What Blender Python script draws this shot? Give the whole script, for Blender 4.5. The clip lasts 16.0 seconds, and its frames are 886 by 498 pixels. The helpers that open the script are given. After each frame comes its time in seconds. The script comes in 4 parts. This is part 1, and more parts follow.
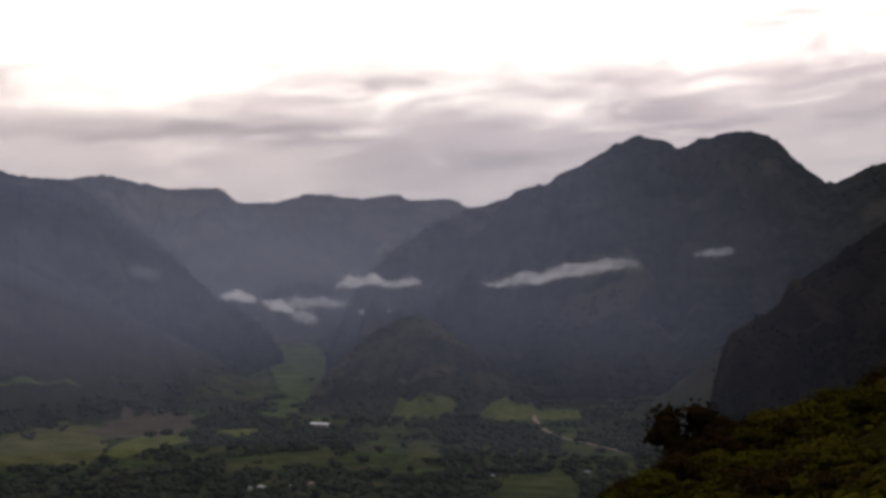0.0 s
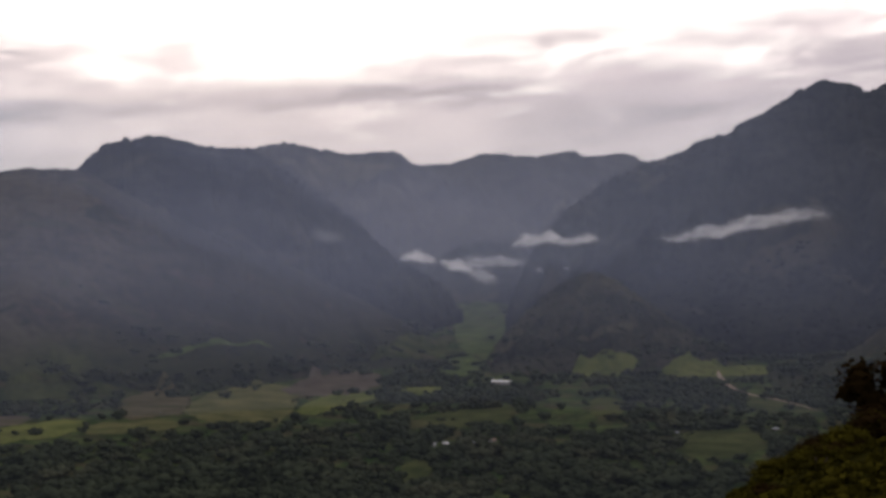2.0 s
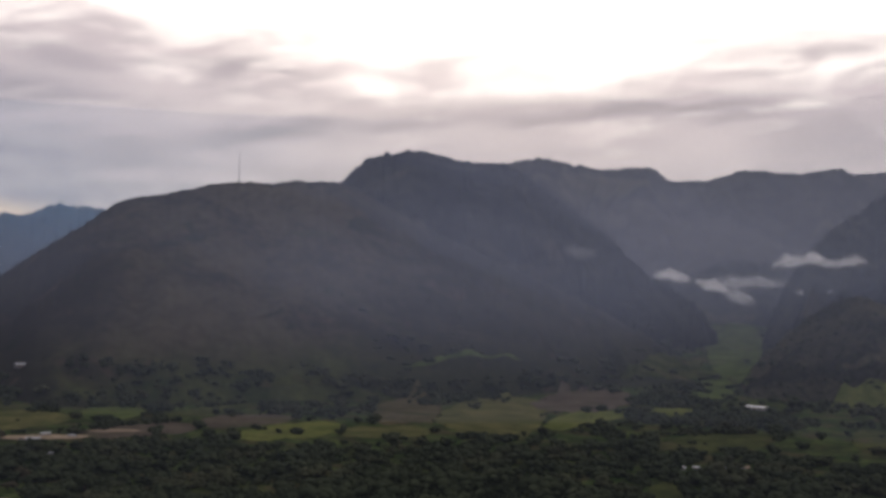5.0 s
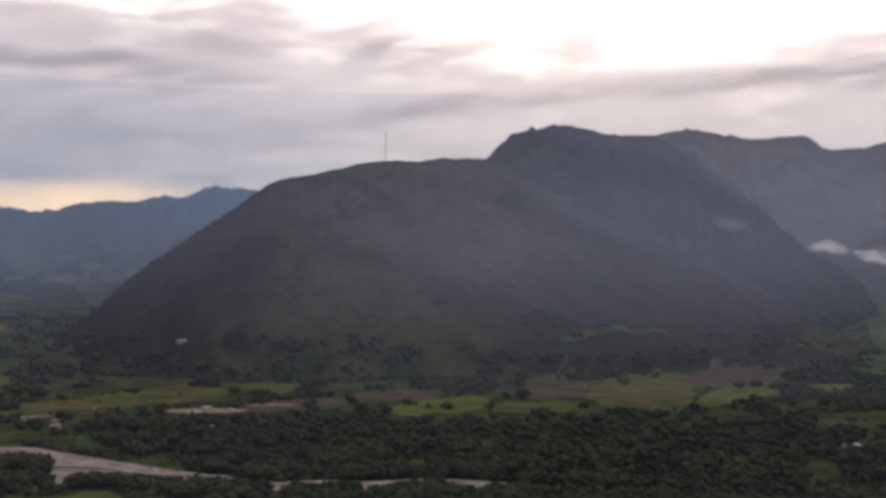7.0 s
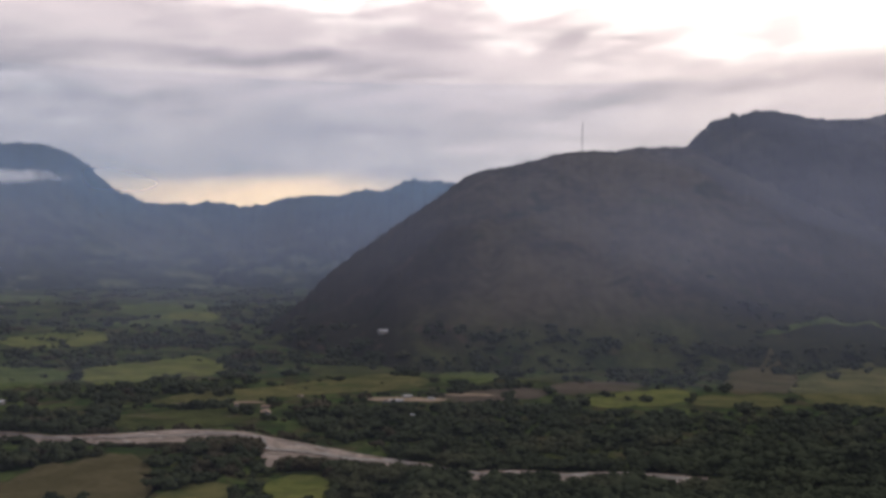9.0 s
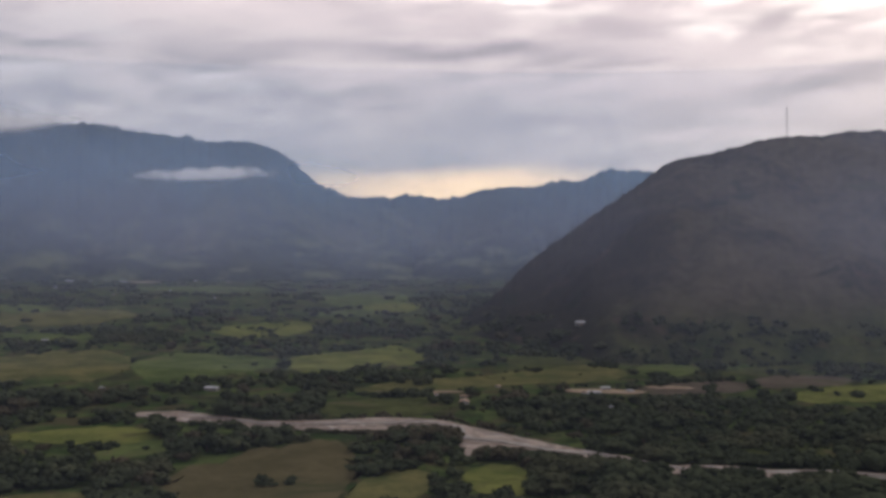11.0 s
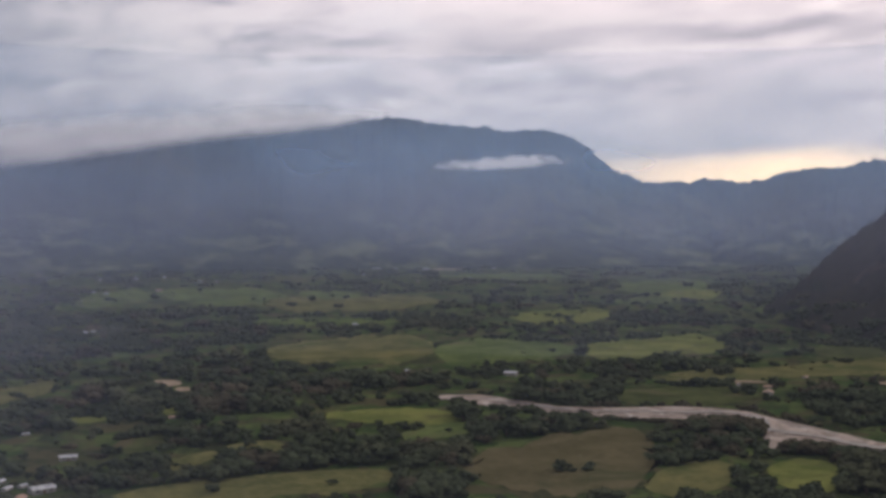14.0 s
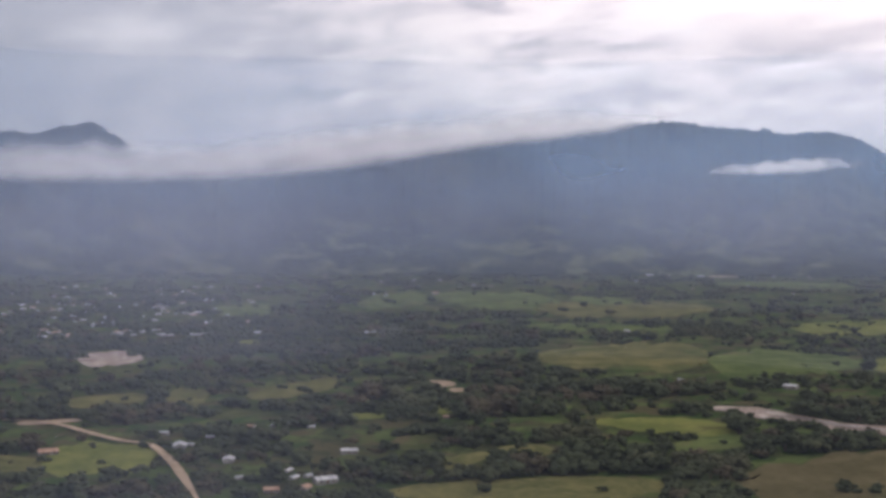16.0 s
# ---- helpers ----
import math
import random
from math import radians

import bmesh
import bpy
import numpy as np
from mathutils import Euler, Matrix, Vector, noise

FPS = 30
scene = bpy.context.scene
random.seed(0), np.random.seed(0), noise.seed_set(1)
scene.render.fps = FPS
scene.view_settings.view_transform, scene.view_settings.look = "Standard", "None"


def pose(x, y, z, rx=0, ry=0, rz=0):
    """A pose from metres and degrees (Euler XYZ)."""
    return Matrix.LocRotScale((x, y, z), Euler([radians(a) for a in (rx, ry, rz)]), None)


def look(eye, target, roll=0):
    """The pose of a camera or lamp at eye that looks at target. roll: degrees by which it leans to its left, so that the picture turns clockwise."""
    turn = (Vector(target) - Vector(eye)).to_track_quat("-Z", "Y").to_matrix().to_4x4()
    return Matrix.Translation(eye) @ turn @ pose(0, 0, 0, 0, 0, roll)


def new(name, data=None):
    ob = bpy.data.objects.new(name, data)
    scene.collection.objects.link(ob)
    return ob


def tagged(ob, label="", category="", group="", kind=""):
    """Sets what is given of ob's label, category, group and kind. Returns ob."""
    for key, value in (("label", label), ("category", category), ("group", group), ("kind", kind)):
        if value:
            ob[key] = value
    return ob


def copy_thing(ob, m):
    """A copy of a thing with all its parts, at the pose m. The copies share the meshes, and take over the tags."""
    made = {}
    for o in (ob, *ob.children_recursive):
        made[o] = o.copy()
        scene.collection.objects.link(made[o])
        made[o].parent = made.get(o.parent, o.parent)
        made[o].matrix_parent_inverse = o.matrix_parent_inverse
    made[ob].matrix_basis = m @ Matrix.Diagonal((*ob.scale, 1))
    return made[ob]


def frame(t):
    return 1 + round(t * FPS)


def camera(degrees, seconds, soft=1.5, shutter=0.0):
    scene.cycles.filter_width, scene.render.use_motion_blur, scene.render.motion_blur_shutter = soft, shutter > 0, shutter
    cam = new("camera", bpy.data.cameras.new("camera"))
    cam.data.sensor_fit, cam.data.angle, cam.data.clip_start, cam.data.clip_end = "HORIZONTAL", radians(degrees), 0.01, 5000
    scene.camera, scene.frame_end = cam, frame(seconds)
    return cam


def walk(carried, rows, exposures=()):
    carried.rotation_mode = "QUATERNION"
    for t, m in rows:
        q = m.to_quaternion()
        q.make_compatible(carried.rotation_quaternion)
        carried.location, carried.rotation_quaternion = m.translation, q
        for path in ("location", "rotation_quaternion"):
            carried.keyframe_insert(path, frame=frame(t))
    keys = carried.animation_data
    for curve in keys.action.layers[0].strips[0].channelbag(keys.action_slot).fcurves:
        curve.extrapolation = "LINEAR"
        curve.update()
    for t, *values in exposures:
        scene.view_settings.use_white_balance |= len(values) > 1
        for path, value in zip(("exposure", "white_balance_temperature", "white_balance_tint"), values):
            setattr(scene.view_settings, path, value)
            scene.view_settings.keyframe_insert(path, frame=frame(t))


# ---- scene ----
cam = camera(42.41, 16.0, soft=3.4)
EYE_HEIGHT = 140.0
# seconds, bearing to the left of north, pitch, roll
TURN = [
    (0, -0.02, 4.04, -0.99), (0.5, 2.92, 2.80, -0.67), (1, 4.99, 2.20, -0.71), (1.5, 6.64, 1.86, -0.61), (2, 8.89, 1.87, 0.12),
    (2.5, 11.09, 2.22, -0.43), (3, 12.92, 2.46, -0.68), (3.5, 14.71, 2.60, -1.02), (4, 17.28, 2.66, -1.14), (6.5, 26.62, 1.50, -1.80),
    (7, 28.78, 1.06, -1.13), (7.5, 30.94, 0.74, -1.23), (8, 33.55, 0.53, -1.23), (8.5, 35.68, 0.51, -0.92), (9, 38.64, 0.44, -0.91),
    (11.5, 50.81, -0.38, -0.45), (12, 53.33, -0.65, -0.31), (12.5, 55.84, -0.73, 0.05), (13, 58.20, -0.71, -0.60), (13.5, 60.61, -0.62, -0.25),
    (14, 63.25, -0.84, 0.15), (14.5, 66.42, -0.92, 1.01), (15, 69.16, -0.96, 0.91), (15.5, 72.72, -0.91, -0.06), (16, 76.85, -0.58, -0.25)]
walk(cam, [(t, pose(0, 0, EYE_HEIGHT, 90 + p, r, b)) for t, b, p, r in TURN],
     exposures=[(0.0, 0.0), (1.2, 0.12), (2.0, 0.2), (2.6, 0.15), (4.0, -0.02), (7.0, 0.22), (9.0, 0.31), (12.5, 0.35), (14.5, 0.69), (16.0, 0.96)])


from mathutils.bvhtree import BVHTree


scene.cycles.transparent_max_bounces = 24


# ---- node helpers ----
class Net:
    """Short forms for building a node tree."""

    def __init__(self, tree):
        self.tree = tree
        tree.nodes.clear()

    def add(self, kind, **given):
        node = self.tree.nodes.new(kind)
        for key, value in given.items():
            if key in node.inputs:
                self.plug(node.inputs[key], value)
        return node

    def plug(self, socket, value):
        if isinstance(value, bpy.types.NodeSocket):
            self.tree.links.new(value, socket)
        else:
            socket.default_value = value

    def math(self, op, a, b=0.0, c=0.0):
        node = self.tree.nodes.new("ShaderNodeMath")
        node.operation = op
        for socket, value in zip(node.inputs, (a, b, c)):
            self.plug(socket, value)
        return node.outputs[0]

    def mix(self, f, a, b, blend="MIX"):
        node = self.tree.nodes.new("ShaderNodeMix")
        node.data_type, node.blend_type = "RGBA", blend
        self.plug(node.inputs[0], f)
        for socket, value in ((node.inputs[6], a), (node.inputs[7], b)):
            self.plug(socket, (*value, 1) if isinstance(value, tuple) and len(value) == 3 else value)
        return node.outputs[2]

    def noise(self, vector, scale, detail=4.0, rough=0.55, warp=0.0):
        node = self.add("ShaderNodeTexNoise", Scale=scale, Detail=detail, Roughness=rough, Distortion=warp)
        self.plug(node.inputs["Vector"], vector)
        return node.outputs["Fac"]

    def span(self, value, a, b, low=0.0, high=1.0):
        node = self.tree.nodes.new("ShaderNodeMapRange")
        node.interpolation_type = "SMOOTHSTEP"
        for socket, v in zip(node.inputs, (value, a, b, low, high)):
            self.plug(socket, v)
        return node.outputs[0]

    def scaled(self, vector, x, y, z):
        node = self.tree.nodes.new("ShaderNodeMapping")
        self.plug(node.inputs["Vector"], vector)
        node.inputs["Scale"].default_value = (x, y, z)
        return node.outputs[0]


def ground_way(bearing, elevation=0.0):
    b, e = radians(bearing), radians(elevation)
    return Vector((-math.sin(b) * math.cos(e), math.cos(b) * math.cos(e), math.sin(e)))


# ---- sky, sun ----
SUN_BEARING, SUN_ELEVATION = 18.0, 21.0
world = bpy.data.worlds.new("overcast_dawn")
scene.world = world
world.use_nodes = True
n = Net(world.node_tree)
way = n.add("ShaderNodeTexCoord").outputs["Generated"]
parts_xyz = n.add("ShaderNodeSeparateXYZ")
n.plug(parts_xyz.inputs[0], way)
dx, dy, dz = parts_xyz.outputs
up = n.math("MAXIMUM", dz, 0.0)
deck = n.math("DIVIDE", 1.0, n.math("ADD", up, 0.13))
flat = n.add("ShaderNodeCombineXYZ", X=n.math("MULTIPLY", dx, deck), Y=n.math("MULTIPLY", dy, deck), Z=0.0).outputs[0]
bearing_of = n.math("MULTIPLY", n.math("ARCTAN2", n.math("MULTIPLY", dx, -1.0), dy), 57.296)
rise_of = n.math("MULTIPLY", n.math("ARCSINE", dz), 57.296)
band = n.add("ShaderNodeCombineXYZ", X=n.math("MULTIPLY", bearing_of, 0.085), Y=n.math("MULTIPLY", n.math("ADD", rise_of, n.math("MULTIPLY", bearing_of, 0.085)), 0.52), Z=2.0).outputs[0]
lumps = n.noise(flat, 1.3, 5.0, 0.55, 0.3)
streaks = n.noise(band, 0.75, 5.0, 0.55, 0.35)
mottle = n.noise(band, 2.4, 4.0, 0.6, 0.2)
billow = n.noise(n.scaled(band, 1.5, 0.8, 1.0), 1.5, 6.0, 0.58, 0.5)
mixed = n.math("ADD", n.math("MULTIPLY", streaks, 0.52), n.math("ADD", n.math("MULTIPLY", lumps, 0.06), n.math("MULTIPLY", mottle, 0.42)))
# long grey streaks of the deck: bearing, elevation, half length, half height, slant, depth
STREAKS = [(30, 7.8, 5.0, 0.55, -0.11, 0.9), (14, 9.55, 9.0, 0.45, -0.07, 0.75), (3.6, 12.4, 4.5, 0.6, 0.0, 0.34), (12, 13.0, 2.5, 0.6, 0.0, 0.35), (4.3, 14.3, 1.6, 0.35, 0.0, 0.45),
    (-10.5, 11.0, 4.5, 0.6, 0.12, 0.42), (-21, 11.0, 5.5, 2.2, 0.0, 0.35), (32, 11.0, 2.6, 0.8, 0.0, 0.6), (40, 10.7, 3.6, 0.7, 0.05, 0.6), (47, 9.5, 8.0, 0.55, 0.03, 0.95),
    (60, 9.0, 4.0, 1.1, 0.0, 0.7), (54, 7.5, 6.0, 0.5, 0.02, 0.55), (42, 6.6, 6.0, 0.5, 0.0, 0.4), (-2, 9.0, 7.0, 0.8, 0.05, 0.3)]
soft_b = n.math("ADD", bearing_of, n.math("MULTIPLY", n.math("SUBTRACT", mottle, 0.5), 9.0))
soft_e = n.math("ADD", rise_of, n.math("ADD", n.math("MULTIPLY", n.math("SUBTRACT", streaks, 0.5), 2.2), n.math("MULTIPLY", n.math("SUBTRACT", billow, 0.5), 2.4)))
streaked = 0.0
for sb, se, sl, sh, slant, deep in STREAKS:
    across = n.math("SUBTRACT", soft_b, sb)
    over = n.math("DIVIDE", n.math("SUBTRACT", n.math("SUBTRACT", soft_e, se), n.math("MULTIPLY", across, slant)), sh)
    across = n.math("DIVIDE", across, sl)
    body = n.math("POWER", 2.718, n.math("MULTIPLY", n.math("ADD", n.math("MULTIPLY", across, across), n.math("MULTIPLY", over, over)), -1.0))
    streaked = n.math("MULTIPLY_ADD", body, deep, streaked)
# bright thin places in the deck
THIN = [(69.8, 8.1, 1.9, 0.38, 0.0, 1.0), (59.2, 7.9, 1.1, 0.33, 0.0, 0.8), (82, 7.0, 0.9, 0.5, 0.2, 0.6), (78, 9.2, 2.2, 0.5, 0.1, 0.45), (92, 9.5, 2.4, 0.7, -0.1, 0.4), (66, 10.2, 2.0, 0.45, 0.1, 0.4)]
thinned = 0.0
for sb, se, sl, sh, slant, deep in THIN:
    across = n.math("SUBTRACT", soft_b, sb)
    over = n.math("DIVIDE", n.math("SUBTRACT", n.math("SUBTRACT", soft_e, se), n.math("MULTIPLY", across, slant)), sh)
    across = n.math("DIVIDE", across, sl)
    body = n.math("POWER", 2.718, n.math("MULTIPLY", n.math("ADD", n.math("MULTIPLY", across, across), n.math("MULTIPLY", over, over)), -1.0))
    thinned = n.math("MULTIPLY_ADD", body, deep, thinned)
puffed = n.span(bearing_of, 50.0, 66.0)
mixed = n.math("ADD", n.math("MULTIPLY", mixed, n.math("SUBTRACT", 1.0, n.math("MULTIPLY", puffed, 0.62))), n.math("MULTIPLY", billow, n.math("MULTIPLY", puffed, 0.62)))
loose = n.span(bearing_of, 52.0, 72.0, 0.42, 1.0)
dark_cloud = n.math("MINIMUM", n.math("ADD", n.math("MULTIPLY", n.span(mixed, 0.43, 0.62), loose), streaked), 1.0)
# the thin bright part of the deck, in front of the hidden sun
off_b = n.math("DIVIDE", n.math("SUBTRACT", bearing_of, 14.0), 54.0)
off_e = n.math("DIVIDE", n.math("SUBTRACT", rise_of, 23.5), 13.0)
away = n.math("SQRT", n.math("ADD", n.math("MULTIPLY", off_b, off_b), n.math("MULTIPLY", off_e, off_e)))
glow = n.span(n.math("ADD", away, n.math("ADD", n.math("MULTIPLY", n.math("SUBTRACT", billow, 0.5), 0.9), n.math("MULTIPLY", streaked, 0.26))), 1.18, 0.72)
warm = n.span(away, 1.9, 0.6)
lit = n.mix(warm, (0.580, 0.545, 0.565), (0.91, 0.73, 0.72))
shade = n.mix(warm, (0.335, 0.33, 0.37), (0.42, 0.335, 0.36))
clouds = n.mix(dark_cloud, lit, shade)
clouds = n.mix(n.span(bearing_of, 70.0, 100.0, 0.0, 0.85), clouds, (0.225, 0.23, 0.262))
clouds = n.mix(n.math("MINIMUM", n.math("MULTIPLY", thinned, 0.75), 0.75), clouds, (0.72, 0.68, 0.69))
clouds = n.mix(glow, clouds, (1.75, 1.57, 1.44))
# the clear strip under the cloud deck, where the far valley opens
gap_b = n.math("DIVIDE", n.math("SUBTRACT", bearing_of, 48.0), 7.5)
gap = n.math("POWER", 2.718, n.math("MULTIPLY", n.math("MULTIPLY", gap_b, gap_b), -1.0))
low = n.span(n.math("ADD", rise_of, n.math("MULTIPLY", n.math("SUBTRACT", streaks, 0.5), 2.4)), 4.5, 2.9)
clouds = n.mix(n.math("MULTIPLY", gap, low), clouds, (1.62, 1.17, 0.72))
sky = n.tree.nodes.new("ShaderNodeTexSky")
sky.sky_type, sky.sun_disc = "NISHITA", False
sky.sun_elevation, sky.sun_rotation = radians(SUN_ELEVATION), radians(-SUN_BEARING)
clear = n.mix(1.0, sky.outputs[0], (0.09, 0.09, 0.09), "MULTIPLY")
whole = n.mix(0.92, clear, clouds)
back = n.add("ShaderNodeBackground", Strength=1.0)
n.plug(back.inputs["Color"], whole)
n.plug(n.add("ShaderNodeOutputWorld").inputs["Surface"], back.outputs[0])

sun_data = bpy.data.lights.new("sun", "SUN")
sun_data.energy, sun_data.angle, sun_data.color = 0.7, radians(20), (1.0, 0.93, 0.85)
sun = new("sun", sun_data)
sun.matrix_world = look(ground_way(SUN_BEARING, SUN_ELEVATION) * 1000, (0, 0, 0))


# ---- materials ----
def surface(name, build, rough=0.9, bump=None, gloss=0.0):
    """A procedural surface: build(net, position) gives its colour, bump(net, position) its relief in metres."""
    m = bpy.data.materials.new(name)
    m.use_nodes = True
    t = Net(m.node_tree)
    where = t.tree.nodes.new("ShaderNodeNewGeometry").outputs["Position"]
    bsdf = t.add("ShaderNodeBsdfPrincipled", Roughness=rough)
    bsdf.inputs["Specular IOR Level"].default_value = gloss
    t.plug(bsdf.inputs["Base Color"], build(t, where))
    if bump:
        b = t.add("ShaderNodeBump", Strength=1.0, Distance=1.0)
        t.plug(b.inputs["Height"], bump(t, where))
        t.plug(bsdf.inputs["Normal"], b.outputs[0])
    t.plug(t.add("ShaderNodeOutputMaterial").inputs["Surface"], bsdf.outputs[0])
    return m


def two_scales(low, high, wide, fine, third=None):
    """Colour between low and high by noise of two sizes (metres), with patches of third."""
    def build(t, where):
        big = t.noise(where, 1.0 / wide, 4.0, 0.6, 0.4)
        small = t.noise(where, 1.0 / fine, 5.0, 0.65)
        both = t.math("ADD", t.math("MULTIPLY", big, 0.6), t.math("MULTIPLY", small, 0.4))
        c = t.mix(t.span(both, 0.36, 0.64), low, high)
        if third:
            c = t.mix(t.span(t.noise(where, 0.7 / wide, 5.0, 0.6, 0.8), 0.55, 0.68), c, third)
        return c
    return build


def rough_relief(size, height):
    return lambda t, where: t.math("MULTIPLY", t.noise(where, 1.0 / size, 6.0, 0.65), height)


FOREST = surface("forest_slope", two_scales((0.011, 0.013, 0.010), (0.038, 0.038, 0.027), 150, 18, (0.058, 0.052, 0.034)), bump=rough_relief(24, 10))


def far_slope(t, where):
    """Far forest with paler clearings low down."""
    wood = two_scales((0.016, 0.022, 0.017), (0.042, 0.050, 0.033), 260, 40, (0.062, 0.064, 0.036))(t, where)
    z = t.add("ShaderNodeSeparateXYZ")
    t.plug(z.inputs[0], where)
    low = t.math("SUBTRACT", 1.0, t.span(z.outputs[2], 90.0, 300.0))
    clear = t.span(t.noise(t.scaled(where, 1.0, 1.0, 2.5), 1 / 150, 6.0, 0.6, 0.4), 0.48, 0.66)
    return t.mix(t.math("MULTIPLY", low, clear), wood, (0.095, 0.108, 0.056))


FAR_FOREST = surface("far_forest_slope", far_slope, bump=rough_relief(60, 16))


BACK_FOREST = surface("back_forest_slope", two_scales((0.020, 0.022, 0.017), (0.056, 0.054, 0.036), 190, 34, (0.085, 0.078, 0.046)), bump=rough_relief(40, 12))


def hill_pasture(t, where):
    """Brown upland grass, greener towards the valley floor, with dark scrub in patches; shade is toned into both
    flanks, with scrub on the western one.
    """
    upland = two_scales((0.034, 0.030, 0.022), (0.092, 0.078, 0.052), 150, 14, (0.056, 0.056, 0.032))(t, where)
    lowland = two_scales((0.036, 0.048, 0.020), (0.078, 0.084, 0.034), 90, 10)(t, where)
    z = t.add("ShaderNodeSeparateXYZ")
    t.plug(z.inputs[0], where)
    high = t.math("ADD", z.outputs[2], t.math("MULTIPLY", t.noise(where, 1 / 120, 4.0, 0.6), 90.0))
    c = t.mix(t.span(high, 60.0, 140.0), lowland, upland)
    # west flank: one dark tone for both its scrub and its shade
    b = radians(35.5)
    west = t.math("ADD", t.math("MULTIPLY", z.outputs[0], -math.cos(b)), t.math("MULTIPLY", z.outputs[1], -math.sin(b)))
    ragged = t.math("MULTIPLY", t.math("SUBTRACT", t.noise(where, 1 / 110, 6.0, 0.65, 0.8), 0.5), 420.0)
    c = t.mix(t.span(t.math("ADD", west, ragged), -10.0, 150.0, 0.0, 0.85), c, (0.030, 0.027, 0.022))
    # east flank: shade put into the colour, with a ragged edge
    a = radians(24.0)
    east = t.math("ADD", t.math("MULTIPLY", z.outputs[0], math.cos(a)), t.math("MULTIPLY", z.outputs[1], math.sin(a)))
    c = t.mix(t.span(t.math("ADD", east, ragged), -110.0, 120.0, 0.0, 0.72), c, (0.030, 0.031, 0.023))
    patch = t.noise(t.scaled(where, 1.0, 1.0, 2.2), 1 / 120, 6.0, 0.62, 0.6)
    c = t.mix(t.span(patch, 0.585, 0.66, 0.0, 0.85), c, (0.026, 0.029, 0.019))
    return t.mix(t.span(t.noise(where, 1 / 60, 5.0, 0.65, 0.9), 0.57, 0.70, 0.0, 0.6), c, (0.082, 0.060, 0.042))


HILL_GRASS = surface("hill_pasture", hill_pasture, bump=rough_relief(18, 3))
WOODED = surface("wooded_knoll", two_scales((0.024, 0.025, 0.018), (0.068, 0.064, 0.042), 70, 9, (0.084, 0.076, 0.046)), bump=rough_relief(9, 5))
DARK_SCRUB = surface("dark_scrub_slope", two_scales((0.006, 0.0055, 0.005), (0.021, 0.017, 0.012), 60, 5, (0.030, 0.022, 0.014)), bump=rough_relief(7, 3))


def patchwork(t, where):
    """Rough pasture in uneven plots, with scrub over it."""
    plot = t.tree.nodes.new("ShaderNodeTexVoronoi")
    t.plug(plot.inputs["Vector"], t.scaled(where, 1 / 95, 1 / 95, 0.0))
    one = t.add("ShaderNodeSeparateColor")
    t.plug(one.inputs[0], plot.outputs["Color"])
    base = t.mix(t.span(one.outputs[0], 0.2, 0.9), (0.034, 0.056, 0.018), (0.070, 0.090, 0.030))
    base = t.mix(t.span(one.outputs[1], 0.7, 0.8), base, (0.066, 0.060, 0.030))
    scrub = t.math("ADD", t.math("MULTIPLY", t.noise(where, 1 / 45, 5.0, 0.65, 0.5), 0.6), t.math("MULTIPLY", t.noise(where, 1 / 7, 5.0, 0.65), 0.4))
    base = t.mix(t.span(t.noise(where, 1 / 28, 5.0, 0.7, 0.6), 0.50, 0.68), base, (0.066, 0.058, 0.030))
    return t.mix(t.span(scrub, 0.46, 0.60), base, (0.030, 0.038, 0.018))


SCRUB = surface("scrub_ground", patchwork, bump=rough_relief(6, 1.0))
SHOULDER = surface("shoulder_scrub", two_scales((0.010, 0.010, 0.002), (0.030, 0.027, 0.006), 12, 1.2, (0.026, 0.015, 0.005)), bump=rough_relief(1.5, 0.5))
FIELD = {
    "lime": surface("lime_pasture", two_scales((0.072, 0.088, 0.026), (0.142, 0.148, 0.044), 40, 6, (0.084, 0.084, 0.034))),
    "green": surface("green_pasture", two_scales((0.046, 0.066, 0.023), (0.100, 0.122, 0.041), 45, 6, (0.096, 0.094, 0.043))),
    "olive": surface("olive_pasture", two_scales((0.060, 0.066, 0.026), (0.130, 0.120, 0.048), 45, 6, (0.060, 0.075, 0.028))),
    "dull": surface("dull_pasture", two_scales((0.032, 0.042, 0.016), (0.074, 0.080, 0.030), 40, 6, (0.078, 0.068, 0.034))),
    "brown": surface("brown_pasture", two_scales((0.062, 0.056, 0.027), (0.100, 0.084, 0.045), 60, 6, (0.052, 0.056, 0.026))),
    "earth": surface("bare_earth", two_scales((0.067, 0.055, 0.041), (0.112, 0.093, 0.069), 50, 5, (0.067, 0.071, 0.036)))}


def river_stones(t, where):
    """Pale stones with wet grey channels and brushy silt in long streaks."""
    c = two_scales((0.125, 0.098, 0.080), (0.330, 0.265, 0.222), 14, 2.5, (0.150, 0.108, 0.080))(t, where)
    run = t.noise(t.scaled(where, 0.35, 1.0, 1.0), 1 / 9, 5.0, 0.6, 0.5)
    c = t.mix(t.span(run, 0.55, 0.66, 0.0, 0.8), c, (0.40, 0.36, 0.33))
    return t.mix(t.span(t.noise(where, 1 / 22, 5.0, 0.65, 0.7), 0.58, 0.70, 0.0, 0.75), c, (0.060, 0.052, 0.034))


GRAVEL = surface("river_gravel", river_stones, 0.85, gloss=0.1)
DIRT = surface("pale_dirt", two_scales((0.21, 0.16, 0.11), (0.34, 0.265, 0.19), 20, 2), 0.95)
WATER = surface("river_water", two_scales((0.085, 0.072, 0.060), (0.15, 0.125, 0.105), 30, 4), 0.45, gloss=0.2)
BARK = surface("bark", two_scales((0.06, 0.045, 0.03), (0.13, 0.10, 0.07), 1.2, 0.2))


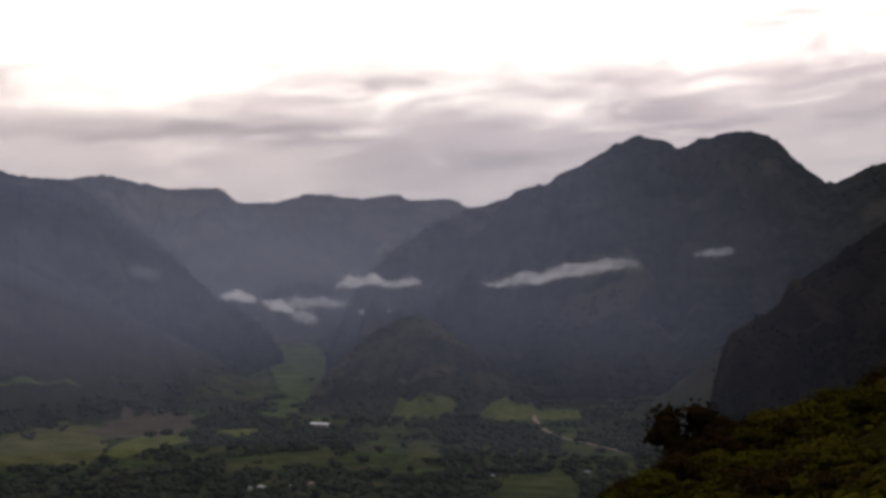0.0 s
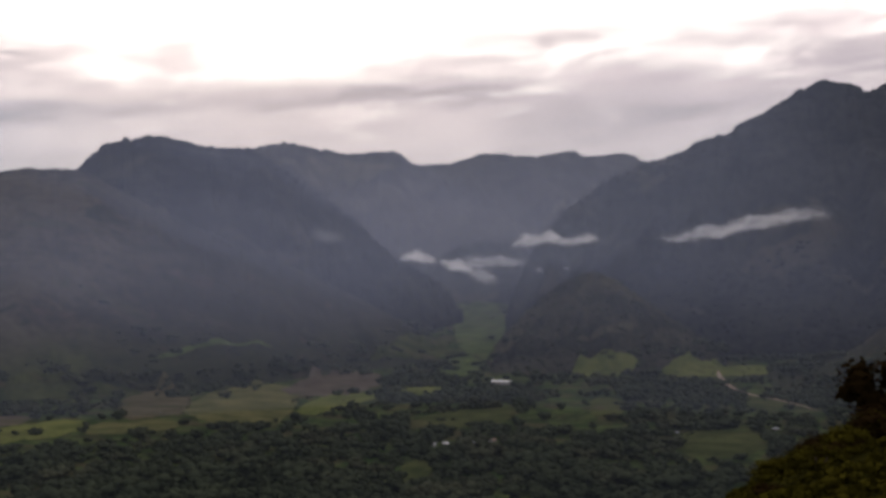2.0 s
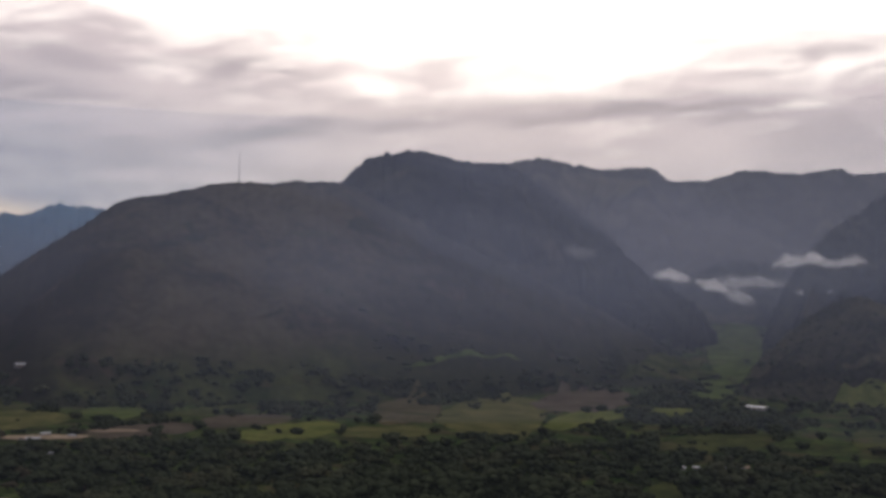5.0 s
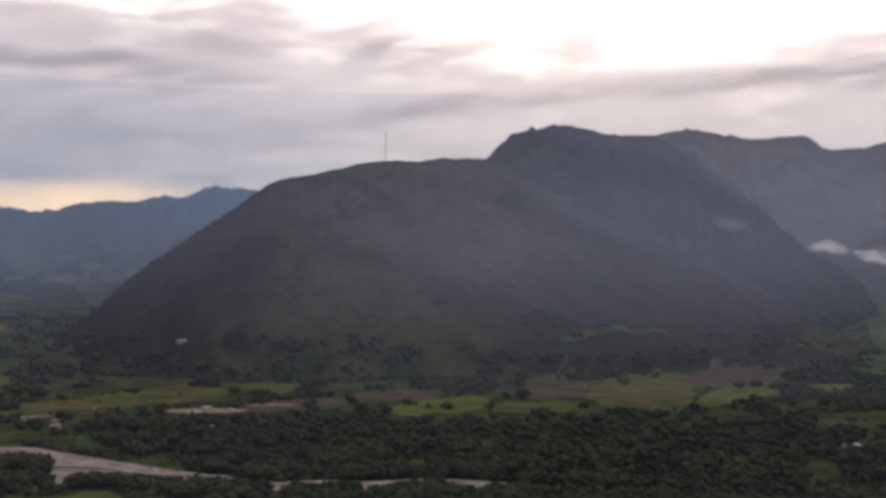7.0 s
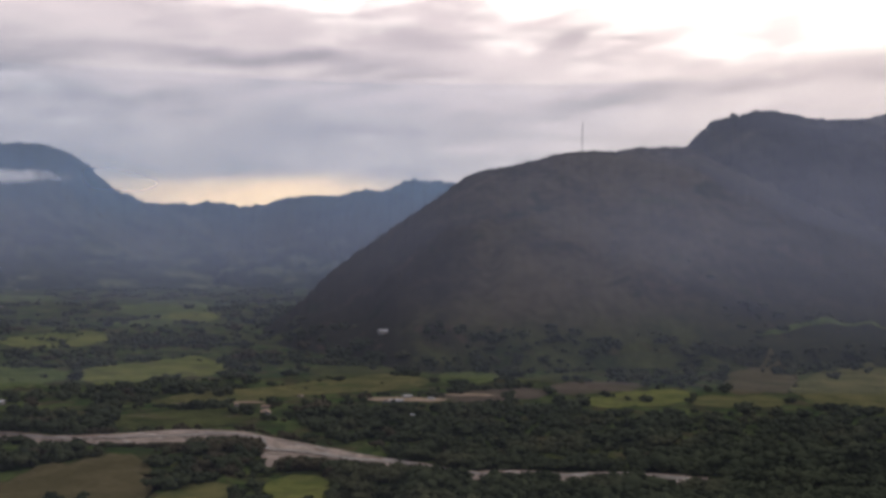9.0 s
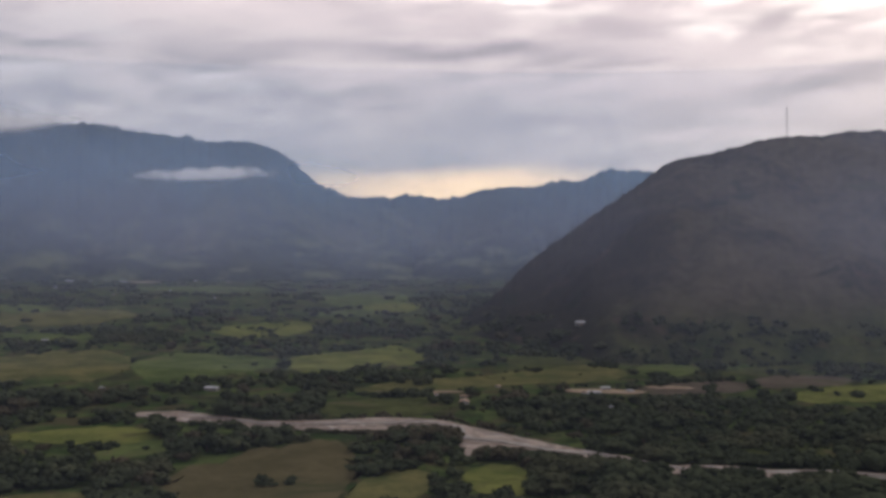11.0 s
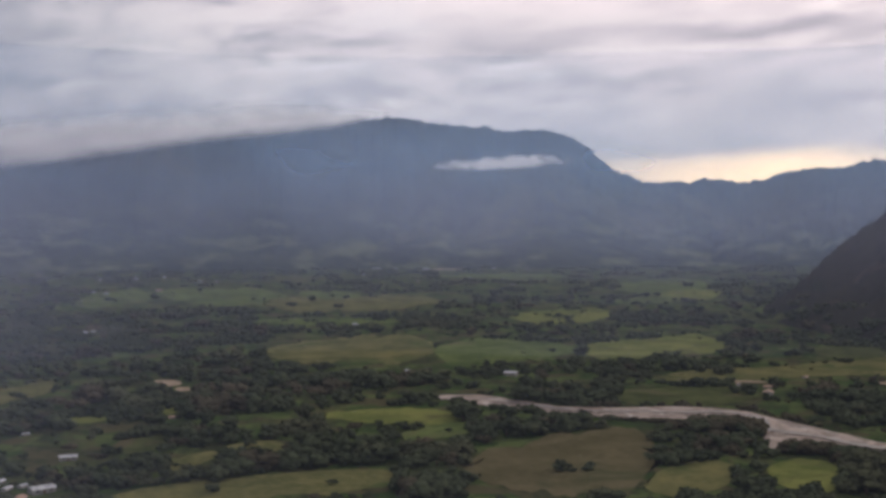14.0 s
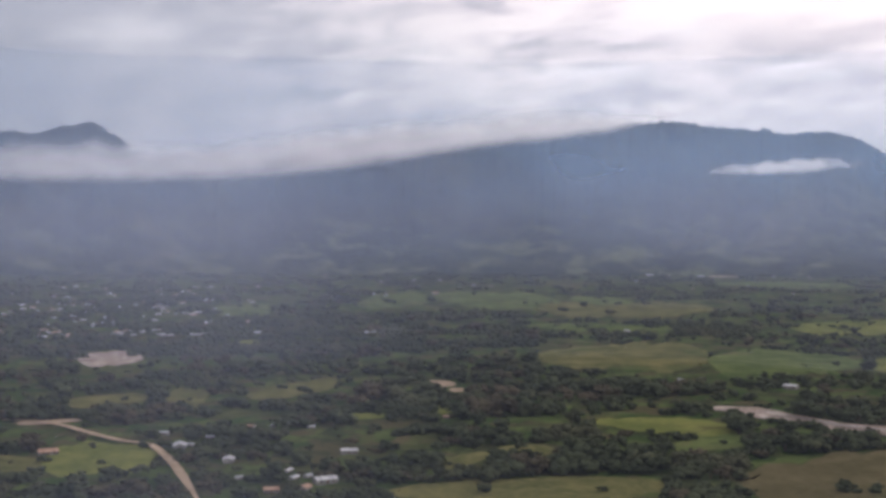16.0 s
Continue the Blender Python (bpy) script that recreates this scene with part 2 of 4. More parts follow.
def leafy(name, low, high, pale):
    def build(t, where):
        one = t.tree.nodes.new("ShaderNodeObjectInfo").outputs["Random"]
        leaf = t.tree.nodes.new("ShaderNodeNewGeometry").outputs["Random Per Island"]
        patch = t.noise(where, 1 / 40, 3.0, 0.6)
        f = t.math("ADD", t.math("MULTIPLY", one, 0.34), t.math("ADD", t.math("MULTIPLY", leaf, 0.10), t.math("MULTIPLY", t.span(patch, 0.3, 0.7), 0.4)))
        c = t.mix(f, low, high)
        return t.mix(t.span(t.noise(where, 1 / 75, 2.0, 0.5), 0.52, 0.66, 0.0, 0.5), c, pale)
    return surface(name, build, 0.75)


LEAVES = leafy("tree_leaves", (0.029, 0.037, 0.022), (0.068, 0.078, 0.042), (0.086, 0.084, 0.048))
RUSSET_LEAVES = leafy("russet_leaves", (0.038, 0.036, 0.023), (0.080, 0.071, 0.044), (0.098, 0.080, 0.052))
# leaf colour darkened to carry the shade of the backlit slopes
SHADED_LEAVES = leafy("shaded_scrub_leaves", (0.007, 0.009, 0.005), (0.020, 0.022, 0.012), (0.028, 0.026, 0.016))
BUSH_LEAVES = leafy("bush_leaves", (0.020, 0.018, 0.003), (0.105, 0.088, 0.010), (0.130, 0.112, 0.013))
BROWN_LEAVES = leafy("brown_leaves", (0.014, 0.009, 0.003), (0.042, 0.024, 0.009), (0.046, 0.029, 0.010))
WALL_PAINT = surface("house_plaster", two_scales((0.15, 0.145, 0.135), (0.33, 0.315, 0.29), 4, 0.5))
TIN = surface("tin_roof", two_scales((0.20, 0.205, 0.215), (0.44, 0.44, 0.45), 3, 0.6), 0.45, gloss=0.5)
TILE = surface("rusty_roof", two_scales((0.22, 0.13, 0.09), (0.36, 0.24, 0.17), 3, 0.6), 0.7, gloss=0.2)
DOOR_WOOD = surface("door_wood", two_scales((0.10, 0.07, 0.05), (0.18, 0.12, 0.08), 1, 0.2))
PANE = surface("dark_pane", two_scales((0.03, 0.035, 0.04), (0.06, 0.07, 0.08), 2, 0.4), 0.1, gloss=0.5)
STEEL = surface("mast_steel", two_scales((0.22, 0.20, 0.20), (0.34, 0.32, 0.31), 6, 0.5), 0.5, gloss=0.5)


def vapour(name, tone, cover, upward=False):
    """Thin water vapour: scatters light both ways, cover(net, position, local) is how much of it hides what lies behind."""
    m = bpy.data.materials.new(name)
    m.use_nodes = True
    t = Net(m.node_tree)
    where = t.tree.nodes.new("ShaderNodeNewGeometry").outputs["Position"]
    local = t.tree.nodes.new("ShaderNodeTexCoord").outputs["Object"]
    front = t.add("ShaderNodeBsdfDiffuse", Color=(*tone, 1))
    rear = t.add("ShaderNodeBsdfTranslucent", Color=(*tone, 1))
    if upward:
        # droplets scatter whatever falls on them from above, from before and from behind alike
        t.plug(front.inputs["Normal"], t.add("ShaderNodeCombineXYZ", X=0.0, Y=0.0, Z=1.0).outputs[0])
        t.plug(rear.inputs["Normal"], t.add("ShaderNodeCombineXYZ", X=0.0, Y=0.0, Z=-1.0).outputs[0])
        body = t.tree.nodes.new("ShaderNodeAddShader")
        inputs_of = body.inputs[0], body.inputs[1]
    else:
        body = t.add("ShaderNodeMixShader", Fac=0.5)
        inputs_of = body.inputs[1], body.inputs[2]
    t.plug(inputs_of[0], front.outputs[0])
    t.plug(inputs_of[1], rear.outputs[0])
    gone = t.tree.nodes.new("ShaderNodeBsdfTransparent")
    final = t.tree.nodes.new("ShaderNodeMixShader")
    t.plug(final.inputs[0], cover(t, where, local))
    t.plug(final.inputs[1], gone.outputs[0])
    t.plug(final.inputs[2], body.outputs[0])
    t.plug(t.add("ShaderNodeOutputMaterial").inputs["Surface"], final.outputs[0])
    return m


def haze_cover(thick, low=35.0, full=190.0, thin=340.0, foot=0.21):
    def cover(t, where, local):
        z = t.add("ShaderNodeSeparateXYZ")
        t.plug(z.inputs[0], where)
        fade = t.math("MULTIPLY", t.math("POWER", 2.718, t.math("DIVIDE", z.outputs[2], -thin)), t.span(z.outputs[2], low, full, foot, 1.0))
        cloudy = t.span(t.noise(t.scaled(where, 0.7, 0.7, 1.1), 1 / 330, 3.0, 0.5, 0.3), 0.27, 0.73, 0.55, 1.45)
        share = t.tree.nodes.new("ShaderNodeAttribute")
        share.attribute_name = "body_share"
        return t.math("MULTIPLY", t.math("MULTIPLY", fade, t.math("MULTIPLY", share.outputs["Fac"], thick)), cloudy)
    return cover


def cloud_cover(thick, size, low=0.22, rough=2.0):
    """Density from the body's own shape (thin at the rim), broken up by lumps."""
    def cover(t, where, local):
        inner = t.tree.nodes.new("ShaderNodeAttribute")
        inner.attribute_name = "body_share"
        lumps = t.noise(t.scaled(where, 1.0, 1.0, 2.0), 1 / size, 6.0, 0.62, 0.5)
        both = t.math("ADD", inner.outputs["Fac"], t.math("MULTIPLY", t.math("SUBTRACT", lumps, 0.5), rough))
        return t.math("MULTIPLY", t.math("MULTIPLY", t.span(both, low, 1.15), t.span(inner.outputs["Fac"], 0.0, 0.55)), thick)
    return cover


# ---- mesh helpers ----
def mesh_of(name, verts, faces, material, smooth=False):
    me = bpy.data.meshes.new(name)
    me.from_pydata([tuple(v) for v in verts], [], [tuple(f) for f in faces])
    me.materials.append(material)
    if smooth:
        me.polygons.foreach_set("use_smooth", [True] * len(me.polygons))
    me.update()
    return me


def part(name, me, parent, label=""):
    ob = new(name, me)
    ob.parent = parent
    return tagged(ob, label)


def grid_faces(rows, cols, wrap=False):
    last = cols if wrap else cols - 1
    return [(i * cols + j, i * cols + (j + 1) % cols, (i + 1) * cols + (j + 1) % cols, (i + 1) * cols + j)
            for i in range(rows - 1) for j in range(last)]


def smooth_step(u):
    u = np.clip(u, 0, 1)
    return u * u * (3 - 2 * u)


def curve_through(xs, ys, at):
    """A smooth curve through knots that does not overshoot."""
    xs, ys, at = np.array(xs, float), np.array(ys, float), np.array(at, float)
    h, s = np.diff(xs), np.diff(ys) / np.diff(xs)
    m = np.zeros(len(xs))
    m[1:-1] = np.where(s[1:] * s[:-1] > 0, 2 * s[1:] * s[:-1] / (s[1:] + s[:-1] + 1e-12), 0)
    m[0], m[-1] = s[0], s[-1]
    i = np.clip(np.searchsorted(xs, at) - 1, 0, len(h) - 1)
    u = (at - xs[i]) / h[i]
    return ((2 * u**3 - 3 * u**2 + 1) * ys[i] + (u**3 - 2 * u**2 + u) * h[i] * m[i]
            + (-2 * u**3 + 3 * u**2) * ys[i + 1] + (u**3 - u**2) * h[i] * m[i + 1])


# ---- ground ----
def ground_height(x, y):
    """The valley floor: flat, rising a little towards the mountains and up the side valley."""
    far, bearing = np.hypot(x, y), np.degrees(np.arctan2(-x, y))
    side = np.exp(-((bearing - 7) / 5.0) ** 2)
    return 34 * smooth_step((far - 900) / 2600) + 85 * smooth_step((far - 1750) / 1300) * side


def at(bearing, far, lift=0.0):
    w = ground_way(bearing) * far
    return Vector((w.x, w.y, float(ground_height(w.x, w.y)) + lift))


bearings = np.concatenate([np.arange(-40, 115, 0.6), np.arange(115, 320, 6.0)])
rings = np.concatenate([[1.0, 120.0], 240 * 1.028 ** np.arange(0, 111)])
rings = rings[rings < 4950]
verts = []
for far in rings:
    w = np.stack([-np.sin(np.radians(bearings)) * far, np.cos(np.radians(bearings)) * far], 1)
    h = ground_height(w[:, 0], w[:, 1])
    verts += [(x, y, z) for (x, y), z in zip(w, h)]
ground = new("ground", mesh_of("ground", verts, grid_faces(len(rings), len(bearings), True), SCRUB, True))
tagged(ground, "valley floor of dark scrub and rough pasture", "ground", kind="structure")


# ---- mountains ----
def ridge(name, crest, reach, rise, spur, grain, material, label, behind=900, seed=0.0, steps=(240, 60), rough=3.0):
    """A mountain: a crest of (bearing, distance, height), a front foot that lies reach metres nearer, with spurs and gullies running down between."""
    b = np.array([c[0] for c in crest])
    bs = np.linspace(b[0], b[-1], steps[0])
    far = curve_through(b, [c[1] for c in crest], bs)
    top = curve_through(b, [c[2] for c in crest], bs)
    jag = 2.0 if material in (FOREST, FAR_FOREST) else 1.3
    top = top + np.array([f * (0.0011 * noise.noise((q * 1.4, seed, 7.0)) + 0.0013 * noise.noise((q * 3.7, seed, 3.0)) + 0.0009 * noise.noise((q * 11.0, seed, 5.0))) * jag for q, f in zip(bs, far)])
    vs = np.concatenate([np.linspace(0, 1, steps[1]), np.linspace(1.04, 2, 14)])
    verts = []
    for v in vs:
        for bb, f, h in zip(bs, far, top):
            near = reach(bb) if callable(reach) else reach
            d = f - near * (1 - v) if v <= 1 else f + behind * (v - 1)
            s, c = math.sin(radians(bb)), math.cos(radians(bb))
            x, y = -s * d, c * d
            base = float(ground_height(x, y)) - 12
            if v <= 1:
                e = v ** rise
                arc = radians(bb) * f / spur
                bend = 0.55 * noise.noise((arc * 0.7, v * 1.6, seed + 20)) + 0.5 * (1 - v) * noise.noise((arc * 0.3, 0.0, seed + 40))
                spurs = 1 - 2.2 * math.hypot(noise.noise((arc + bend, v * 0.45, seed)), 0.09)
                spurs = 0.62 * spurs + 0.28 * (1 - 2.2 * math.hypot(noise.noise((arc * 2.4 + 2 * bend, v * 1.1, seed + 3)), 0.12)) + 0.16 * noise.noise((x * 5 / spur, y * 5 / spur, seed))
                z = base + (h - base) * e + (spurs - 0.42) * grain * (v * (1 - v) * 4) ** 1.05 * min(1, max(0, h - base) / 150)
                z += rough * noise.noise((x / 14, y / 14, seed)) * min(1, v * 3)
            else:
                z = base + (h - base) * (1 - smooth_step(v - 1))
            verts.append((x, y, z))
    faces = grid_faces(len(vs), len(bs))
    ob = new(name, mesh_of(name, verts, faces, material, True))
    SLOPES.append((BVHTree.FromPolygons(verts, faces), verts, len(bs)))
    return tagged(ob, label, "mountain" if name == "mountain" else "hill")


SLOPES = []


def slope_height(k, x, y):
    """How high slope k stands over the place (x, y), or None beside it."""
    hit = SLOPES[k][0].ray_cast(Vector((x, y, 2000)), Vector((0, 0, -1)))
    return hit[0].z if hit[0] else None


FAR = [(34, 4700, 427), (37, 4700, 436), (39, 4700, 427), (41.36, 4700, 412), (42.77, 4700, 413), (43.9, 4700, 390), (45.6, 4700, 386),
    (48.65, 4700, 335), (49.75, 4700, 351), (52, 4700, 339), (54, 4700, 345), (58, 4700, 370)]
FAR_SPUR = [(33, 4300, 395), (36, 4274, 416), (38.1, 4255, 417), (39, 4247, 427), (40.4, 4235, 429), (41.1, 4229, 399), (42.2, 4219, 354),
    (44, 4203, 287), (46, 4185, 228), (48, 4168, 155), (50, 4150, 82)]
LEFT = [(50, 4450, 249), (52.5, 4403, 317), (54.1, 4373, 351), (55.1, 4354, 395), (56, 4338, 455), (57.1, 4317, 502), (58.5, 4298, 524),
    (59.9, 4291, 520), (61.59, 4284, 534), (63.82, 4274, 548), (65.48, 4266, 567), (66.5, 4261, 565), (69, 4250, 556), (72, 4236, 524),
    (77, 4214, 480), (82, 4200, 428), (87, 4200, 388), (90.5, 4200, 380), (91.8, 4200, 430), (92.98, 4200, 504), (94.02, 4200, 536), (95.3, 4200, 521), (96.6, 4200, 496),
    (98.1, 4200, 498), (102, 4200, 530), (108, 4200, 507)]
BACK = [(-8, 3800, 472), (-4, 3812, 527), (-1.37, 3820, 547), (-0.08, 3824, 580), (1.21, 3828, 573), (2.78, 3833, 589), (4.19, 3837, 575),
    (6.74, 3845, 587), (8.69, 3851, 553), (10.08, 3855, 550), (11.48, 3859, 599), (13.38, 3865, 589), (14.99, 3870, 603), (16.72, 3875, 624),
    (18.02, 3879, 611), (21, 3888, 583), (25, 3900, 564)]
PEAK = [(7.3, 2508, 9), (8, 2525, 87), (8.8, 2545, 136), (10, 2575, 171), (11.45, 2611, 211), (13.46, 2662, 303), (15.48, 2701, 371),
    (17.21, 2706, 430), (18.07, 2709, 456), (18.78, 2710, 465), (20.06, 2714, 465), (21.47, 2718, 477), (23.1, 2722, 490), (24.54, 2726, 480),
    (25.63, 2730, 461), (26.7, 2732, 412), (28, 2736, 379), (30, 2742, 351), (33, 2750, 308)]
RIGHT = [(-26, 2500, 518), (-23.5, 2536, 519), (-21.25, 2568, 508), (-20.3, 2581, 500), (-19.53, 2592, 478), (-18.77, 2603, 475), (-18, 2614, 495),
    (-16.96, 2629, 540), (-16.18, 2640, 579), (-15.12, 2655, 600), (-14.04, 2671, 602), (-12.69, 2690, 591), (-11.6, 2698, 573), (-10.77, 2695, 593),
    (-9.66, 2690, 599), (-8.69, 2686, 586), (-7.71, 2682, 555), (-6.45, 2677, 523), (-5.61, 2673, 504), (-5.18, 2672, 487), (-4.05, 2667, 475),
    (-3.21, 2663, 454), (-2.36, 2660, 435), (-1.37, 2656, 424), (0, 2650, 400), (1.3, 2622, 360), (3.5, 2575, 279), (4.5, 2554, 211),
    (5.3, 2536, 131), (6.2, 2517, 17)]
MAST = [(7.8, 2240, -30), (9, 2236, 26), (10.5, 2228, 62), (12.5, 2216, 104), (15, 2200, 152), (18, 2170, 202), (21.5, 2135, 256), (24.5, 2105, 307),
    (26.79, 2082, 344), (28.72, 2052, 342), (30.13, 2030, 333), (31.84, 2003, 330), (32.96, 1994, 323), (35.21, 1980, 302), (37.15, 1968, 287),
    (39.06, 1956, 241), (40.94, 1948, 196), (42.8, 1943, 152), (44.48, 1939, 105), (46.13, 1936, 49), (47.27, 1933, 18), (48.5, 1930, -5)]
KNOLL = [(-5, 1980, 15), (-3.6, 1979, 57), (-1.9, 1974, 96), (-0.47, 1970, 134), (1.52, 1965, 164), (2.6, 1962, 152), (3.6, 1960, 130), (4.6, 1956, 101),
    (5.4, 1953, 74), (6.2, 1951, 42), (7.0, 1949, 0)]
SPUR = [(-18, 1650, 146), (-15, 1671, 128), (-13.78, 1680, 118), (-12.71, 1688, 96), (-11.3, 1698, 60), (-9.5, 1710, 33), (-7.8, 1723, 16), (-6.1, 1735, 6),
    (-4.5, 1746, -6)]
DARK = [(-27, 900, 258), (-23, 929, 243), (-21.22, 941, 229), (-19.51, 954, 210), (-17.98, 964, 192), (-16.94, 972, 183), (-16.42, 976, 167),
    (-15.1, 985, 151), (-14.17, 992, 141), (-13.78, 994, 129), (-13.4, 997, 105), (-13, 1000, 70)]
ridge("mountain", FAR, 700, 1.1, 210, 95, FAR_FOREST, "distant blue mountain range closing the open valley", 150, 1.0, (160, 40), 0.8)
ridge("mountain", FAR_SPUR, 600, 1.1, 190, 75, FAR_FOREST, "distant hazy ridge running down into the open valley", 300, 2.0, (160, 40), 0.8)
ridge("mountain", LEFT, 1000, 1.25, 420, 110, FAR_FOREST, "long blue forested mountain with its crest in cloud", 500, 3.0, (420, 60), 0.6)
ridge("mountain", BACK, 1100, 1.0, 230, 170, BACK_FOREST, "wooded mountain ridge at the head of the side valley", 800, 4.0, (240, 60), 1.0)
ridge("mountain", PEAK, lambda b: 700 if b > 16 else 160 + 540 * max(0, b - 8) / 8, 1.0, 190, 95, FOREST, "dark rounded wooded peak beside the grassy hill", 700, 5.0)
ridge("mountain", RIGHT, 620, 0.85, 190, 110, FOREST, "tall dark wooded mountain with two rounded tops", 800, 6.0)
ridge("hill", MAST, lambda b: 600 - 42 * max(0, b - 40) - 26 * max(0, 18 - b), 0.9, 200, 62, HILL_GRASS, "brown grassy hill with dark scrub, its flanks toned darker for shade", 500, 7.0, (300, 60), 1.2)
ridge("hill", KNOLL, 250, 0.75, 80, 44, WOODED, "low brown wooded knoll at the foot of the mountain", 300, 8.0, (100, 40), 2.0)
ridge("hill", SPUR, 330, 0.9, 140, 16, HILL_GRASS, "dull green pasture spur above the valley road", 300, 9.0, (100, 40), 1.2)
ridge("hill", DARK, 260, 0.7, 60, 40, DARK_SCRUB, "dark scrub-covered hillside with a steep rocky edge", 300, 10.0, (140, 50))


# ---- the hill that the camera stands on ----
def shoulder_height(bearing, far):
    fall = np.interp(bearing, [-60, -26, -21, -17, -14, -11, -8, -5, 0, 20, 120, 180, 240, 300], [2, 1.4, -0.9, -2.6, -4.2, -5.7, -6.9, -8.6, -24, -30, -30, -8, 2, 2])
    edge = np.interp(bearing, [-60, -20, -12, -6, 0, 120], [140, 110, 85, 75, 30, 30])
    z = EYE_HEIGHT - 2.2 + np.minimum(far, edge) * np.tan(np.radians(fall)) - np.maximum(far - edge, 0) * 0.75
    return z


verts = []
turn = np.concatenate([np.arange(-60, 30, 1.5), np.arange(30, 300, 6.0)])
spans = np.array([0, 2, 5, 9, 14, 20, 27, 34, 42, 50, 58, 66, 74, 82, 90, 98, 108, 120, 140, 170, 210, 260, 320])
for far in spans:
    for b in turn:
        w = ground_way(b) * float(far)
        z = float(shoulder_height(b, far))
        z += (0.9 * noise.noise((w.x / 9, w.y / 9, 1.0)) + 0.3 * noise.noise((w.x / 2.5, w.y / 2.5, 2.0))) * min(1, far / 30)
        verts.append((w.x, w.y, max(z, -6)))
shoulder = new("hillside", mesh_of("hillside", verts, grid_faces(len(spans), len(turn), True), SHOULDER, True))
tagged(shoulder, "scrubby shoulder of the near hill with green bushes", "hillside", kind="structure")


# ---- fields ----
# west end: bearing, near and far distance; east end: the same; what grows there
FIELDS_TOWN = [(72.3, 1247, 1407, 63.8, 1173, 1541, "olive"), (63.8, 1157, 1498, 56.6, 1259, 1402, "green"), (81.3, 1958, 2309, 77.5, 2047, 2542, "green"),
    (77.5, 2109, 2562, 70.7, 1870, 2408, "green"), (71.9, 1866, 2240, 63.3, 1874, 2258, "olive"), (72.7, 1674, 1774, 65.2, 1641, 1753, "green"),
    (59.9, 1681, 1796, 55.6, 1708, 1986, "green"), (69.6, 846, 902, 62.2, 800, 915, "lime"), (65.7, 759, 793, 61.7, 781, 845, "green"),
    (80.0, 602, 640, 65.3, 614, 694, "olive"), (76.9, 677, 722, 74.4, 719, 750, "olive"), (74.1, 747, 767, 71.1, 727, 775, "olive"),
    (96.3, 696, 809, 90.8, 694, 811, "lime"), (99.5, 704, 775, 96.2, 693, 783, "olive")]
FIELDS_TOWN_REST = [(95.3, 963, 1036, 91.2, 987, 1064, "olive"), (90.5, 917, 1077, 88.4, 971, 1077, "olive"), (88.4, 878, 942, 85.8, 904, 957, "dull"),
    (86.5, 965, 1056, 81.9, 1049, 1147, "olive"), (81.8, 878, 911, 79.5, 877, 904, "lime"), (77.4, 902, 949, 76.3, 913, 971, "lime"),
    (88.3, 1866, 2122, 85.3, 1877, 2178, "green"), (87.0, 1442, 1517, 85.9, 1439, 1513, "lime"), (79.5, 745, 798, 76.9, 765, 821, "dull"),
    (95.0, 1180, 1264, 91.6, 1180, 1257, "dull")]
FIELDS_PLAIN = [(59.8, 1654, 1877, 54.7, 1701, 1919, "lime"), (56.3, 1244, 1416, 49.3, 1314, 1557, "lime"), (52.7, 1066, 1145, 41.7, 1176, 1285, "olive"),
    (54.9, 2318, 2609, 50.2, 2182, 2895, "green"), (52.5, 2109, 2360, 49.5, 2131, 2442, "lime"), (54.8, 934, 1039, 48.2, 938, 1060, "dull"),
    (62.2, 606, 745, 52.6, 606, 845, "brown"), (53.2, 604, 676, 48.7, 628, 732, "olive"), (47.4, 640, 728, 43.8, 640, 724, "lime"),
    (70.5, 2161, 2379, 67.4, 2131, 2332, "green"), (63.5, 2776, 2989, 57.1, 2688, 3001, "green"), (54.9, 1990, 2126, 51.5, 2047, 2209, "green"),
    (72.0, 2656, 3013, 69.0, 2619, 2918, "dull"), (49.8, 1796, 1954, 45.8, 1695, 1756, "dull")]
FIELDS_HILL = [(46.3, 1150, 1267, 38.9, 1192, 1333, "olive"), (45.4, 1298, 1439, 40.9, 1330, 1415, "dull"), (38.9, 1239, 1357, 35.7, 1277, 1377, "green"),
    (35.1, 1237, 1330, 30.1, 1390, 1440, "dull"), (38.8, 1090, 1178, 33.4, 1140, 1242, "earth"), (33.3, 1166, 1296, 28.7, 1222, 1317, "earth"),
    (31.6, 1071, 1190, 26.2, 1115, 1285, "lime"), (26.2, 1115, 1234, 21.6, 1143, 1254, "olive"), (24.7, 1214, 1519, 21.3, 1237, 1557, "brown"),
    (21.6, 1159, 1468, 16.1, 1202, 1670, "olive"), (16.2, 1192, 1382, 11.5, 1422, 1513, "lime"), (16.8, 1413, 1652, 11.8, 1501, 1833, "earth"),
    (11.1, 1407, 1520, 8.8, 1439, 1554, "lime"), (26.0, 1500, 1530, 23.6, 1470, 1530, "dull")]
FIELDS_HILL_REST = [(23.1, 1594, 1608, 17.5, 1712, 1725, "green"), (12.5, 1836, 1890, 8.8, 1970, 2100, "dull"), (8.8, 1684, 1943, 6.9, 1771, 1998, "green"),
    (10.8, 1113, 1219, 5.1, 1207, 1327, "dull"), (34.3, 773, 819, 29.1, 789, 854, "dull"), (11.0, 807, 928, 9.4, 831, 942, "dull"),
    (30.5, 1454, 1474, 26.6, 1521, 1538, "dull")]
